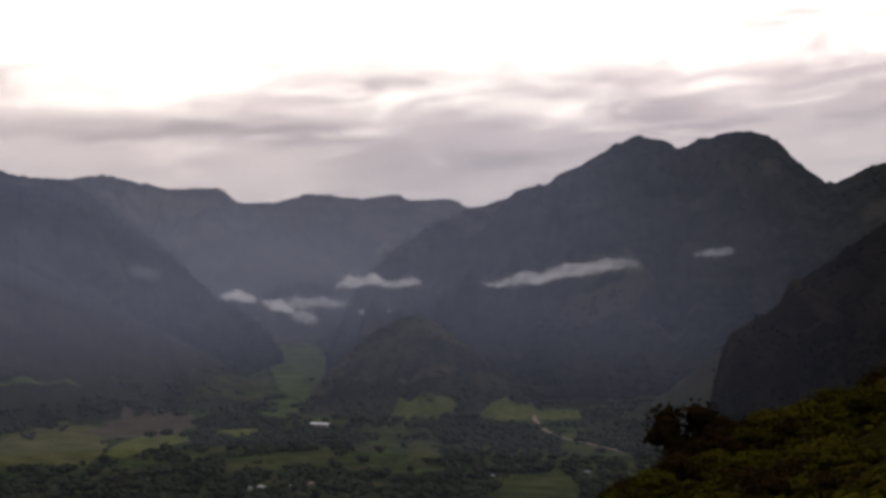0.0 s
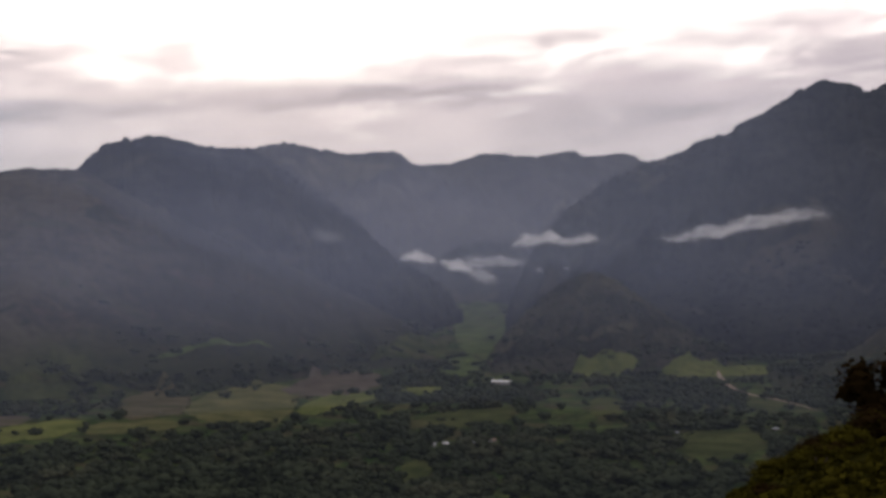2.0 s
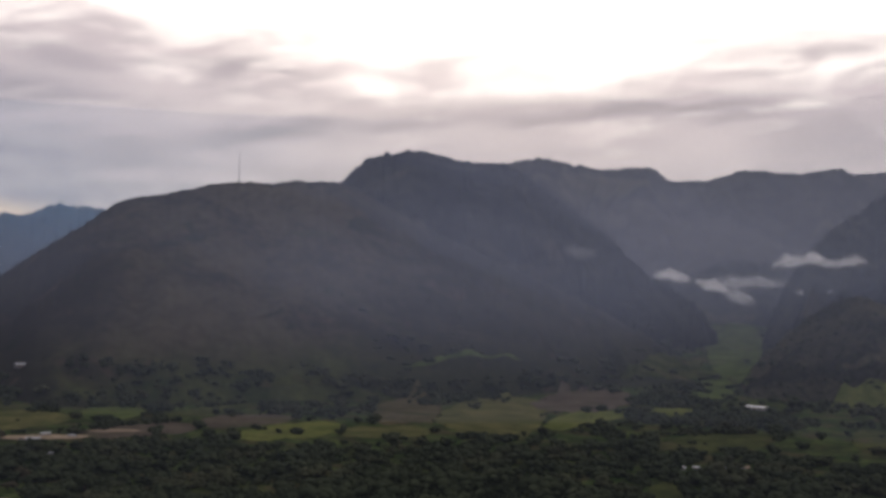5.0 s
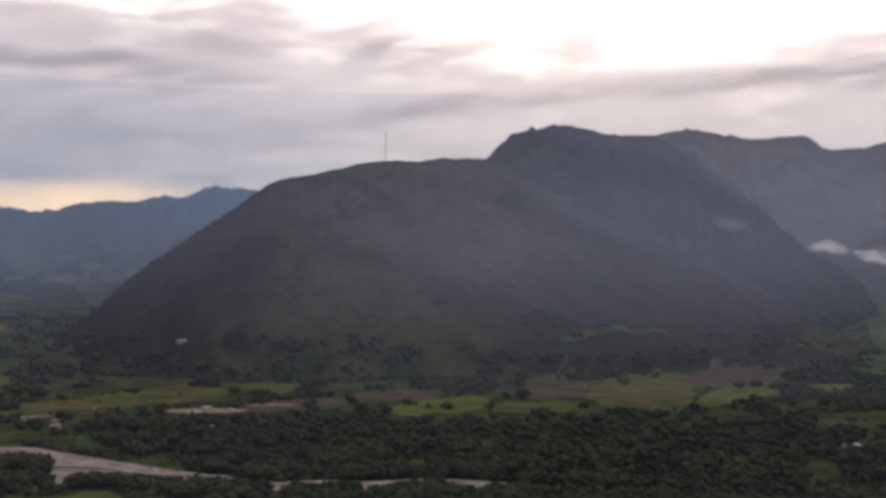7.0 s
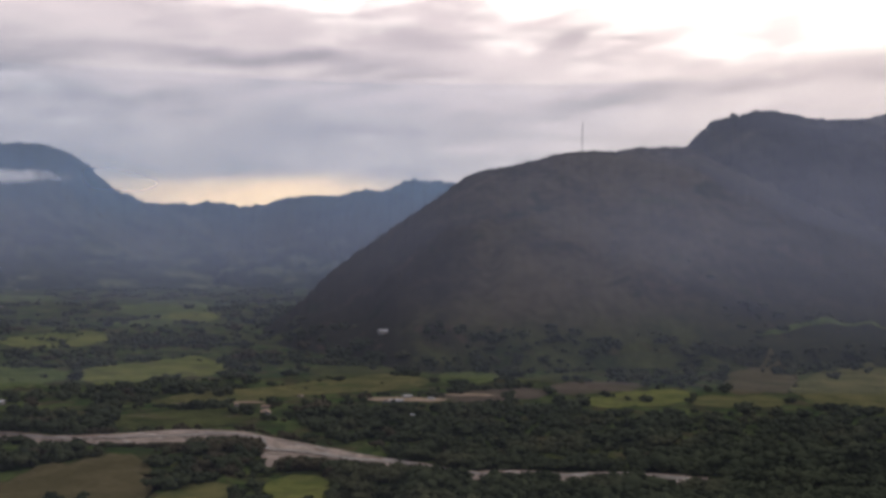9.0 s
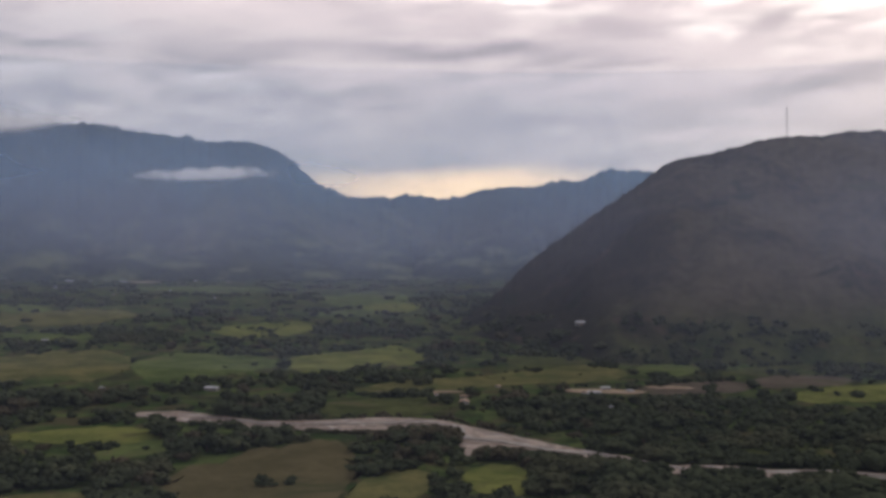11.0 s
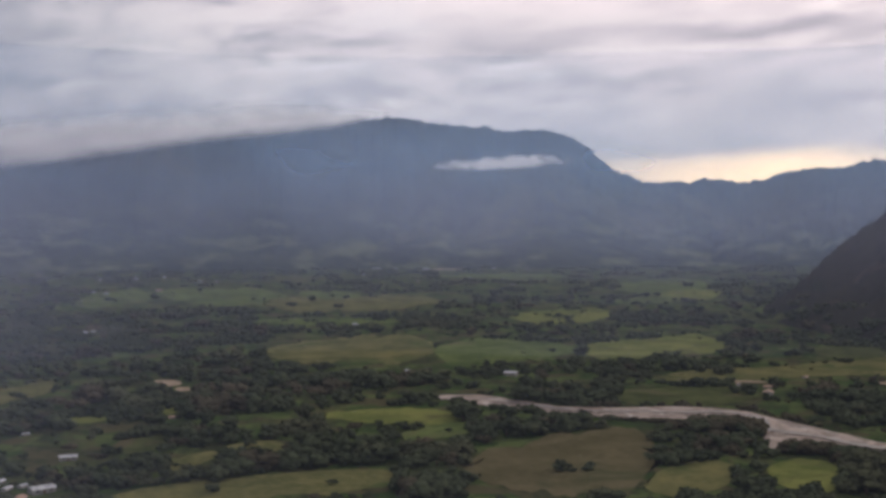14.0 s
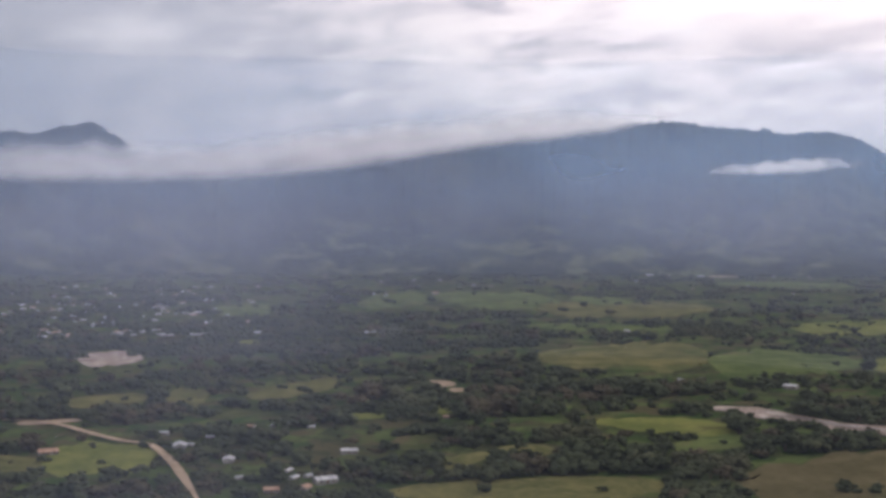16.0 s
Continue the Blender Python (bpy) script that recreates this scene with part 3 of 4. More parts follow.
FIELDS_VALLEY = [(12.0, 1860, 1905, 8.5, 1990, 2380, "dull"), (8.5, 2035, 2880, 5.7, 1847, 2734, "green"), (8.9, 1644, 1931, 7.0, 1736, 1990, "green"),
    (2.6, 1631, 1745, -0.9, 1739, 1765, "lime"), (-1.4, 1690, 1745, -7.4, 1720, 1960, "lime"), (10.6, 1106, 1192, 5.2, 1175, 1293, "dull"),
    (1.7, 1209, 1416, -0.1, 1222, 1422, "dull"), (-2.6, 946, 1115, -7.1, 991, 1159, "dull"), (-5.6, 1330, 1495, -7.8, 1314, 1459, "dull")]
FIELDS = FIELDS_TOWN + FIELDS_TOWN_REST + FIELDS_PLAIN + FIELDS_HILL + FIELDS_HILL_REST + FIELDS_VALLEY
FIELD_LABEL = {"lime": "bright yellow-green pasture field between dark trees", "green": "green pasture field between hedges",
               "olive": "dry olive-green pasture field", "earth": "brown field of bare earth and stubble",
               "dull": "dull dark green pasture field among trees", "brown": "brownish grass field with scattered bushes"}
PATCHES = [(94.6, 1240, 1430, 91.6, 1270, 1400, "gravel"), (77.6, 1062, 1118, 76.2, 1066, 1108, "dirt"), (76.5, 1030, 1058, 75.6, 1030, 1052, "dirt"), (97.3, 892, 916, 94.4, 896, 916, "dirt"),
           (42.4, 1102, 1132, 38.4, 1102, 1136, "dirt"), (38.4, 1150, 1172, 36.0, 1150, 1170, "dirt"), (51.8, 1082, 1094, 47.2, 1086, 1100, "dirt"), (63.8, 3240, 3360, 62.2, 3240, 3360, "dirt")]
FIELD["gravel"], FIELD["dirt"] = GRAVEL, DIRT
FIELD_LABEL.update(gravel="bare gravel flat beside the town", dirt="bare pale dirt yard between trees")


def land_height(x, y):
    """Height of the valley floor or of the foot of the hill that stands there."""
    z = float(ground_height(x, y))
    for k in (6, 7, 8):
        h = slope_height(k, x, y)
        if h is not None and h > z:
            z = h
    return z


def field(b0, near0, far0, b1, near1, far1, kind, seed):
    """An uneven plot with ragged edges and soft corners, lying on the land."""
    cols, rows, verts = 56, 12, []
    middle = (near0 + far0 + near1 + far1) / 4
    wide = abs(radians(b0 - b1)) * middle
    for i in range(cols):
        u = i / (cols - 1)
        near, far = near0 + (near1 - near0) * u, far0 + (far1 - far0) * u
        round_end = max(0.03, 1 - abs(2 * u - 1) ** 3.2) ** 0.6
        rag = [0.26 * noise.noise((u * wide / 70, side, seed * 3.1)) + 0.20 * noise.noise((u * wide / 22, side, seed * 1.7)) + 0.10 * noise.noise((u * wide / 9, side, seed * 5.3)) for side in (0.0, 9.0)]
        mid, half = (near + far) / 2, (far - near) / 2 * round_end
        n0, f0 = mid - half * (1 + rag[0] * 1.7), mid + half * (1 + rag[1] * 1.7)
        for j in range(rows):
            v = j / (rows - 1)
            end = 0.10 * noise.noise((v * 3.0, u, seed * 2.3)) * abs(2 * u - 1) + 0.04 * noise.noise((v * 9.0, u, seed * 2.9)) * abs(2 * u - 1)
            w = ground_way(b0 + (b1 - b0) * (u + end)) * (n0 + (f0 - n0) * v)
            flat = float(ground_height(w.x, w.y))
            z = land_height(w.x, w.y)
            verts.append((w.x, w.y, z + (0.25 if z < flat + 0.1 else 1.3) + 0.004 * seed))
    ob = new("field", mesh_of("field", verts, grid_faces(cols, rows), FIELD[kind], True))
    RIMS.append([Vector(verts[i * rows + j]) for j in (0, rows - 1) for i in range(cols)])
    return tagged(ob, FIELD_LABEL[kind], "field", "valley fields", "structure")


RIMS = []
for k, row in enumerate(FIELDS + PATCHES):
    field(*row, k)


# ---- river and roads ----
# bearing, near and far edge of the gravel
RIVER = [(63.6, 958, 968), (63.1, 949, 975), (61.5, 919, 975), (59.3, 900, 942), (57.1, 869, 915), (54.8, 866, 913), (51.4, 855, 926), (48.9, 873, 919), (47.9, 846, 906),
    (47.2, 759, 887), (46.5, 756, 875), (45.6, 762, 859), (44.3, 758, 834), (42.9, 752, 812), (41.6, 752, 796), (39.9, 744, 778), (36.7, 718, 751), (32.0, 722, 756), (27.2, 728, 764), (23.6, 722, 750), (19.5, 722, 750)]
ROAD_A = [(88.67, 596), (89.08, 624), (90.03, 708), (90.78, 760), (91.24, 784), (92.56, 804), (94.26, 848), (95.29, 880), (97.06, 912), (99.52, 936)]
ROAD_B = [(-4.61, 1804), (-4.73, 1684), (-5.04, 1592), (-5.74, 1492), (-6.71, 1440), (-7.82, 1392), (-9.20, 1320)]
river_b = [q[0] for q in RIVER][::-1]
river_near, river_far = [q[1] for q in RIVER][::-1], [q[2] for q in RIVER][::-1]


def river_bed():
    bs = np.linspace(river_b[0], river_b[-1], 300)
    near, far = curve_through(river_b, river_near, bs), curve_through(river_b, river_far, bs)
    verts, rows = [], 9
    for b, n0, f0 in zip(bs, near, far):
        arc = radians(b) * 820
        n0 += 5 * noise.noise((arc / 30, 1.0, 2.0)) + 2.5 * noise.noise((arc / 9, 1.0, 3.0))
        f0 += 5 * noise.noise((arc / 40, 4.0, 2.0)) + 2.5 * noise.noise((arc / 9, 4.0, 3.0))
        for j in range(rows):
            v = j / (rows - 1)
            w = ground_way(b) * (n0 + (max(f0, n0 + 6) - n0) * v)
            verts.append((w.x, w.y, float(ground_height(w.x, w.y)) + 0.9 + 0.35 * noise.noise((w.x / 12, w.y / 12, 6.0))))
    ob = new("river_bed", mesh_of("river_bed", verts, grid_faces(len(bs), rows), GRAVEL, True))
    tagged(ob, "pale gravel river bed winding between trees", "river bed", kind="structure")


def strip_along(name, line, width, lift, material, label, wobble=0.0, kind_of="road", seed=1.0):
    pts = [at(b, f) for b, f in line]
    run = [0.0]
    for p, q in zip(pts, pts[1:]):
        run.append(run[-1] + (q - p).length)
    ss = np.linspace(0, run[-1], int(run[-1] / 6) + 2)
    xs, ys = (curve_through(run, [p[i] for p in pts], ss) for i in (0, 1))
    tx, ty = np.gradient(xs), np.gradient(ys)
    length = np.hypot(tx, ty)
    verts = []
    for s, x, y, ux, uy in zip(ss, xs, ys, tx / length, ty / length):
        for side in (-1, -0.5, 0, 0.5, 1):
            half = width / 2 * min(1, 0.12 + s / 90, 0.12 + (run[-1] - s) / 90) * (1 + wobble * (noise.noise((s / 35, side * 2.0, seed)) + 0.45 * noise.noise((s / 11, side * 2.0, seed + 5))))
            px, py = x - uy * side * half, y + ux * side * half
            verts.append((px, py, float(ground_height(px, py)) + lift))
    ob = new(name, mesh_of(name, verts, grid_faces(len(ss), 5), material, True))
    return tagged(ob, label, kind_of, kind="structure")


river_bed()
strip_along("water", [(b, n0 * 0.45 + f0 * 0.55) for b, n0, f0 in RIVER if b < 62], 7, 1.6, WATER, "shallow grey river water over gravel", 0.9, "river", 7.0)
strip_along("road", ROAD_A, 6.0, 1.5, DIRT, "pale dirt road across the fields", 0.15)
strip_along("road", ROAD_B, 7.0, 1.6, DIRT, "pale dirt road curving below the pasture spur", 0.2)


# ---- where the houses stand: bearing, distance, length ----
HOUSES_A = [(82.71, 652, 12.3), (85.37, 632, 8.1), (84.26, 664, 7.2), (83.7, 636, 7.6), (84.54, 684, 6.1), (89.81, 772, 12.2), (87.45, 720, 10.0),
    (81.51, 740, 10.3), (95.92, 772, 11.5), (90.57, 828, 7.4), (88.35, 808, 5.6), (86.35, 848, 5.0), (85.27, 848, 5.0), (83.42, 840, 5.0),
    (86.89, 668, 5.3), (80.48, 1580, 14.1), (83.1, 1544, 9.2), (86.58, 1768, 8.7), (73.78, 3084, 18.3), (76.96, 3920, 27.2), (78.37, 2828, 14.0),
    (76.64, 884, 3.5), (89.22, 780, 5.4), (83.56, 668, 4.6)]
HOUSES_B = [(62.91, 3428, 37.3), (64.12, 3272, 19.4), (66.57, 3316, 19.7), (60.72, 3776, 14.9), (67.66, 1644, 8.1), (59.84, 1112, 12.1),
    (57.79, 1048, 7.3), (65.04, 1140, 4.5), (47.34, 1016, 11.1), (40.87, 1092, 11.9), (40.33, 1132, 9.0), (39.1, 1120, 6.7), (40.04, 1008, 5.0),
    (41.27, 1100, 7.6), (47.35, 1056, 7.3), (45.64, 1136, 5.6), (48.73, 1068, 6.3), (50.64, 1088, 5.4), (57.77, 1044, 5.2), (5.98, 1572, 26.5),
    (9.39, 1004, 7.0), (8.71, 1012, 7.0), (7.48, 1020, 7.1), (6.43, 1032, 7.2), (-7.28, 1152, 5.7), (-2.55, 1104, 5.5)]


# ---- trees ----
ICO = bmesh.new()
bmesh.ops.create_icosphere(ICO, subdivisions=1, radius=1.0)
ICO_V, ICO_F = [v.co.copy() for v in ICO.verts], [[v.index for v in f.verts] for f in ICO.faces]
ICO.free()


def crown_mesh(seed, quads, leaf, material, lobes=(4, 8), spread=0.30, low=0.38, high=0.80, swell=(0.16, 0.27), core=0.88):
    """A crown of leaf clumps round several uneven lobes; about one unit high and one wide."""
    rng = np.random.default_rng(seed)
    count = rng.integers(*lobes)
    centre = np.stack([rng.uniform(-spread, spread, count), rng.uniform(-spread, spread, count), rng.uniform(low, high, count)], 1)
    size = rng.uniform(*swell, count)
    verts, faces = [], []
    for c, s in zip(centre, size):
        o = len(verts)
        verts += [c + np.array(v) * s * core * rng.uniform(0.7, 1.05) * (1, 1, 0.85) for v in ICO_V]
        faces += [(o + a, o + b, o + d, o + d) for a, b, d in ICO_F]
    for k in range(quads):
        i = rng.integers(count)
        u = rng.normal(size=3)
        u /= np.linalg.norm(u)
        p = centre[i] + u * size[i] * rng.uniform(0.75, 1.22) * (1, 1, 0.85)
        a = np.cross(u + rng.normal(size=3) * 0.6, rng.normal(size=3))
        a /= np.linalg.norm(a)
        b = np.cross(u, a)
        b /= np.linalg.norm(b) + 1e-6
        s = leaf * rng.uniform(0.6, 1.3)
        o = len(verts)
        verts += [p - a * s - b * s * 0.7, p + a * s * 0.8 - b * s, p + a * s + b * s * 0.8, p - a * s * 0.7 + b * s]
        faces.append((o, o + 1, o + 2, o + 3))
    return np.array(verts), faces, material


def crown_object_mesh(name, model):
    v, f, m = model
    return mesh_of(name, v, [q if q[2] != q[3] else q[:3] for q in f], m)


def trunk_mesh(seed):
    """A tapered trunk with three limbs."""
    rng = random.Random(seed)
    verts, faces = [], []
    def limb(p, q, r0, r1):
        o, side = len(verts), 6
        for c, r in ((p, r0), (q, r1)):
            for k in range(side):
                a = 2 * math.pi * k / side
                verts.append((c[0] + r * math.cos(a), c[1] + r * math.sin(a), c[2]))
        faces.extend((o + k, o + (k + 1) % side, o + side + (k + 1) % side, o + side + k) for k in range(side))
    limb((0, 0, -0.05), (0.01, 0.0, 0.35), 0.035, 0.022)
    for k in range(3):
        a = rng.uniform(0, 6.28)
        limb((0.01, 0, 0.30), (0.25 * math.cos(a), 0.25 * math.sin(a), rng.uniform(0.55, 0.75)), 0.018, 0.007)
    return mesh_of("trunk", verts, faces, BARK)


PROTO = []
for k in range(7):
    v, f, m = crown_mesh(20 + k, 190, 0.055, LEAVES, (6, 10), 0.32, 0.34, 0.80, (0.16, 0.27), 0.96)
    if k == 5:
        v = v * (0.55, 0.55, 1.15)
    PROTO.append((trunk_mesh(k), crown_object_mesh("crown", (v, f, m))))
FAR_CROWNS = [crown_mesh(60 + k, 42, 0.085, LEAVES, (5, 9), 0.30, 0.34, 0.78, (0.17, 0.28), 0.98) for k in range(8)]
TUFTS = [crown_mesh(80 + k, 14, 0.14, LEAVES, (2, 4), 0.24, 0.35, 0.6) for k in range(6)]

plots = np.array([row[:6] for row in FIELDS + PATCHES])
house_rows = np.array([(*at(b, f).xy, max(w, 5.5) * 0.5 + 2) for b, f, w in HOUSES_A + HOUSES_B])
road_pts = []
for line, gap in ((ROAD_A, 5), (ROAD_B, 6)):
    for (b0, f0), (b1, f1) in zip(line, line[1:]):
        for u in np.linspace(0, 1, 14):
            p = at(b0 + (b1 - b0) * u, f0 + (f1 - f0) * u)
            road_pts.append((p.x, p.y, gap))
road_pts = np.array(road_pts)


def is_open(x, y, tall=8.0):
    """True on fields, on the river, the roads and house plots, and where a tree would hide much of the land behind that is open."""
    far, b = math.hypot(x, y), math.degrees(math.atan2(-x, y))
    behind = far * (1 + 0.62 * tall / (EYE_HEIGHT - tall))
    u = (plots[:, 0] - b) / (plots[:, 0] - plots[:, 3])
    near, end = plots[:, 1] + (plots[:, 4] - plots[:, 1]) * u, plots[:, 2] + (plots[:, 5] - plots[:, 2]) * u
    if noise.noise((x / 38, y / 38, 51.0)) + 0.6 * noise.noise((x / 15, y / 15, 53.0)) > 0.62:
        near, end = near + (end - near) * 0.45, end - (end - near) * 0.3
    if ((u > 0.02) & (u < 0.98) & (behind > near) & (far < end)).any():
        return True
    if river_b[0] < b < river_b[-1] and behind > np.interp(b, river_b, river_near) and far < np.interp(b, river_b, river_far) + 3:
        return True
    full = far * (1 + 0.85 * tall / (EYE_HEIGHT - tall))
    for rows in (house_rows, road_pts):
        ahead = (rows[:, 0] * x + rows[:, 1] * y) / far
        beside = np.abs(rows[:, 0] * y - rows[:, 1] * x) / far
        if ((beside < rows[:, 2]) & (ahead > far - rows[:, 2]) & (ahead < full)).any():
            return True
    return False


def joined(name, crowns, places, label, category, wide=1.1):
    """Many small crowns in one mesh: places are (x, y, z, height, turn, which)."""
    vs, fs, o = [], [], 0
    for x, y, z, h, a, k in places:
        v, f, _ = crowns[k]
        c, s = math.cos(a), math.sin(a)
        r = v @ np.array([[c, s, 0], [-s, c, 0], [0, 0, 1]]) * (h * wide, h * wide, h * 1.08) + (x, y, z - 0.2 * h)
        vs.append(r)
        fs.append(np.array(f) + o)
        o += len(v)
    vs, fs = np.concatenate(vs), np.concatenate(fs)
    tri = fs[:, 2] == fs[:, 3]
    loops = np.concatenate([fs[tri][:, :3].ravel(), fs[~tri].ravel()])
    sizes = np.concatenate([np.full(tri.sum(), 3), np.full((~tri).sum(), 4)])
    me = bpy.data.meshes.new(name)
    me.vertices.add(len(vs))
    me.vertices.foreach_set("co", vs.ravel())
    me.loops.add(len(loops))
    me.loops.foreach_set("vertex_index", loops)
    me.polygons.add(len(sizes))
    me.polygons.foreach_set("loop_start", np.concatenate([[0], np.cumsum(sizes)[:-1]]))
    me.materials.append(crowns[0][2])
    me.update(calc_edges=True)
    return tagged(new(name, me), label, category, kind="stuff")


rng = random.Random(5)
single, woods, russet, belts = [], [], [], []


def on_ground(w, tall, kinds):
    return (w.x, w.y, land_height(w.x, w.y), tall, rng.uniform(0, 6.28), rng.randrange(kinds))


def plant(w, tall):
    """A tree of its own close by, one of many in the woods farther off."""
    if w.length < 860 and len(single) < 290 and rng.random() < 0.5:
        single.append(on_ground(w, tall, 7))
    else:
        (russet if w.y < -w.x * 1.15 and noise.noise((w.x / 60, w.y / 60, 33.0)) + rng.uniform(-0.3, 0.3) > 0.28 else woods).append(on_ground(w, tall, 8))


# woods, groves and hedges: dense where the land is not farmed, with glades between
tries = 0
while tries < 15500:
    tries += 1
    b = rng.uniform(-16, 106)
    far = 1 / rng.uniform(1 / 2300, 1 / 590)
    w = ground_way(b) * far
    arc = radians(b) * far
    grove = noise.noise((arc / 130, far / 110, 5.0)) + 0.7 * noise.noise((arc / 45, far / 40, 9.0))
    thick = 0.42 if b < 38 and far < 1080 else 0.18 if b < 60 else 0.10
    if grove < -thick and rng.random() > 0.10:
        continue
    tall = (rng.uniform(4.5, 10.5) + rng.random() ** 3 * 10) * (1.12 if grove > 0.25 else 0.8) * (0.8 if far < 760 and b > 40 else 1.0)
    if is_open(w.x, w.y, tall * 0.8) or land_height(w.x, w.y) > float(ground_height(w.x, w.y)) + (14 if b > 36 else 26) + 22 * noise.noise((arc / 60, 2.0, 8.0)):
        continue
    plant(w, tall)
# trees along the foot of the grassy hill
for i in range(700):
    b = rng.uniform(12, 40)
    w = ground_way(b) * (rng.uniform(1480, 1700) if b < 27 else rng.uniform(1330, 1480))
    if noise.noise((b * 0.45, w.length / 70, 61.0)) + 0.5 * noise.noise((b * 1.6, w.length / 30, 63.0)) > 0.06 and not is_open(w.x, w.y, 6.0):
        plant(w, rng.uniform(5, 11))
# belts of wood across the far plain
tries = 0
while tries < 5200:
    tries += 1
    b = rng.uniform(-12, 106)
    far = 1 / rng.uniform(1 / 3600, 1 / 1350)
    w = ground_way(b) * far
    arc = radians(b) * far
    belt = noise.noise((arc / 300, far / 120, 15.0)) + 0.5 * noise.noise((arc / 90, far / 60, 19.0))
    long = rng.uniform(24, 58)
    if belt < (-0.1 if b < 24 else -0.22 if far > 2350 else 0.0) or is_open(w.x, w.y, 8.5) or land_height(w.x, w.y) > float(ground_height(w.x, w.y)) + 40:
        continue
    belts.append((w.x, w.y, land_height(w.x, w.y) + 0.17 * long, long, radians(b) + rng.uniform(-0.5, 0.5), rng.randrange(6)))
# the wooded river banks: bearings, offset from the near (-) or far (+) edge, how many, heights
for b0, b1, o0, o1, count, h0, h1 in ((11, 26.6, -50, -8, 520, 8, 14), (28.2, 31, -50, -8, 90, 8, 13), (33, 36, -46, -8, 110, 8, 13), (37.4, 43.4, -44, -8, 200, 6, 11), (12, 41, 5, 30, 200, 6, 12), (47.8, 51, -52, -12, 60, 8, 12), (51, 56.4, -9, -3, 60, 2.5, 4.5),
                                      (56.4, 62.8, -14, -5, 34, 4, 8), (44.4, 46.6, -10, 8, 36, 7, 11), (42.4, 44.2, -30, -8, 30, 7, 12), (44, 62, 4, 16, 80, 3, 7), (47.9, 52.5, -3, 2, 40, 2, 4)):
    for i in range(count):
        b = rng.uniform(b0, b1)
        edge, o = (river_near if o0 < 0 else river_far), rng.uniform(o0, o1)
        w = ground_way(b) * (float(np.interp(b, river_b, edge)) + o)
        if noise.noise((w.x / 28, w.y / 28, 2.0)) > -0.3:
            (russet if 44 < b < 57 and rng.random() < 0.8 else woods).append(on_ground(w, rng.uniform(h0, h1), 8))
# hedges round the fields and lone trees in them
for r, row in zip(RIMS, FIELDS):
    size, middle = rng.uniform(4, 7.5), (row[1] + row[2] + row[4] + row[5]) / 4
    for p in r:
        if p.length > 570 and noise.noise((p.x / 50, p.y / 50, 6.0)) > 0.02:
            w = Vector((p.x + rng.uniform(-7, 7), p.y + rng.uniform(-7, 7), 0))
            if not is_open(w.x, w.y, 1.0):
                woods.append(on_ground(w, size * rng.uniform(0.5, 1.6), 8))
    for k in range(rng.randrange(0, 4) if middle < 1600 else rng.randrange(2, 7)):
        u, v = rng.uniform(0.1, 0.9), rng.uniform(0.1, 0.9)
        w = ground_way(row[0] + (row[3] - row[0]) * u) * ((row[1] + (row[4] - row[1]) * u) * (1 - v) + (row[2] + (row[5] - row[2]) * u) * v)
        tall = 4 + rng.random() ** 2 * 9
        for i in range(rng.choice((1, 1, 2, 4)) if middle > 1000 else 1):
            woods.append(on_ground(w + Vector((rng.uniform(-12, 12), rng.uniform(-8, 8), 0)), tall * rng.uniform(0.6, 1.1), 8))
tree_models = []
for k, (trunk, crown) in enumerate(PROTO):
    ob = new("tree")
    tagged(ob, "broad-leaved valley tree with a dark uneven crown", "tree", "valley trees")
    part("trunk", trunk, ob, "grey-brown bark")
    part("crown", crown, ob)
    tree_models.append(ob)
for i, (x, y, z, h, a, k) in enumerate(single):
    m = Matrix.LocRotScale((x, y, z), Euler((0, 0, a)), None)
    if i < 7:
        c = tree_models[i]
        c.matrix_basis = m
    else:
        c = copy_thing(tree_models[k % 7], m)
    c.scale = (h * 1.4, h * 1.4, h * 1.05)
CLUMPS = [crown_mesh(180 + k, 90, 0.030, LEAVES, (9, 14), 0.42, 0.04, 0.13, (0.060, 0.125)) for k in range(6)]
CLUMPS = [(v * (1.0, 0.6, 1.0), f, m) for v, f, m in CLUMPS]
joined("woods", CLUMPS, belts, "long dark belts of trees between the far fields", "woods")
joined("woods", FAR_CROWNS, woods, "dark hedgerows and groves across the valley floor", "woods", 1.5)
joined("woods", [(v, f, RUSSET_LEAVES) for v, f, m in FAR_CROWNS], russet, "brownish groves and river bushes on the valley floor", "woods", 1.5)

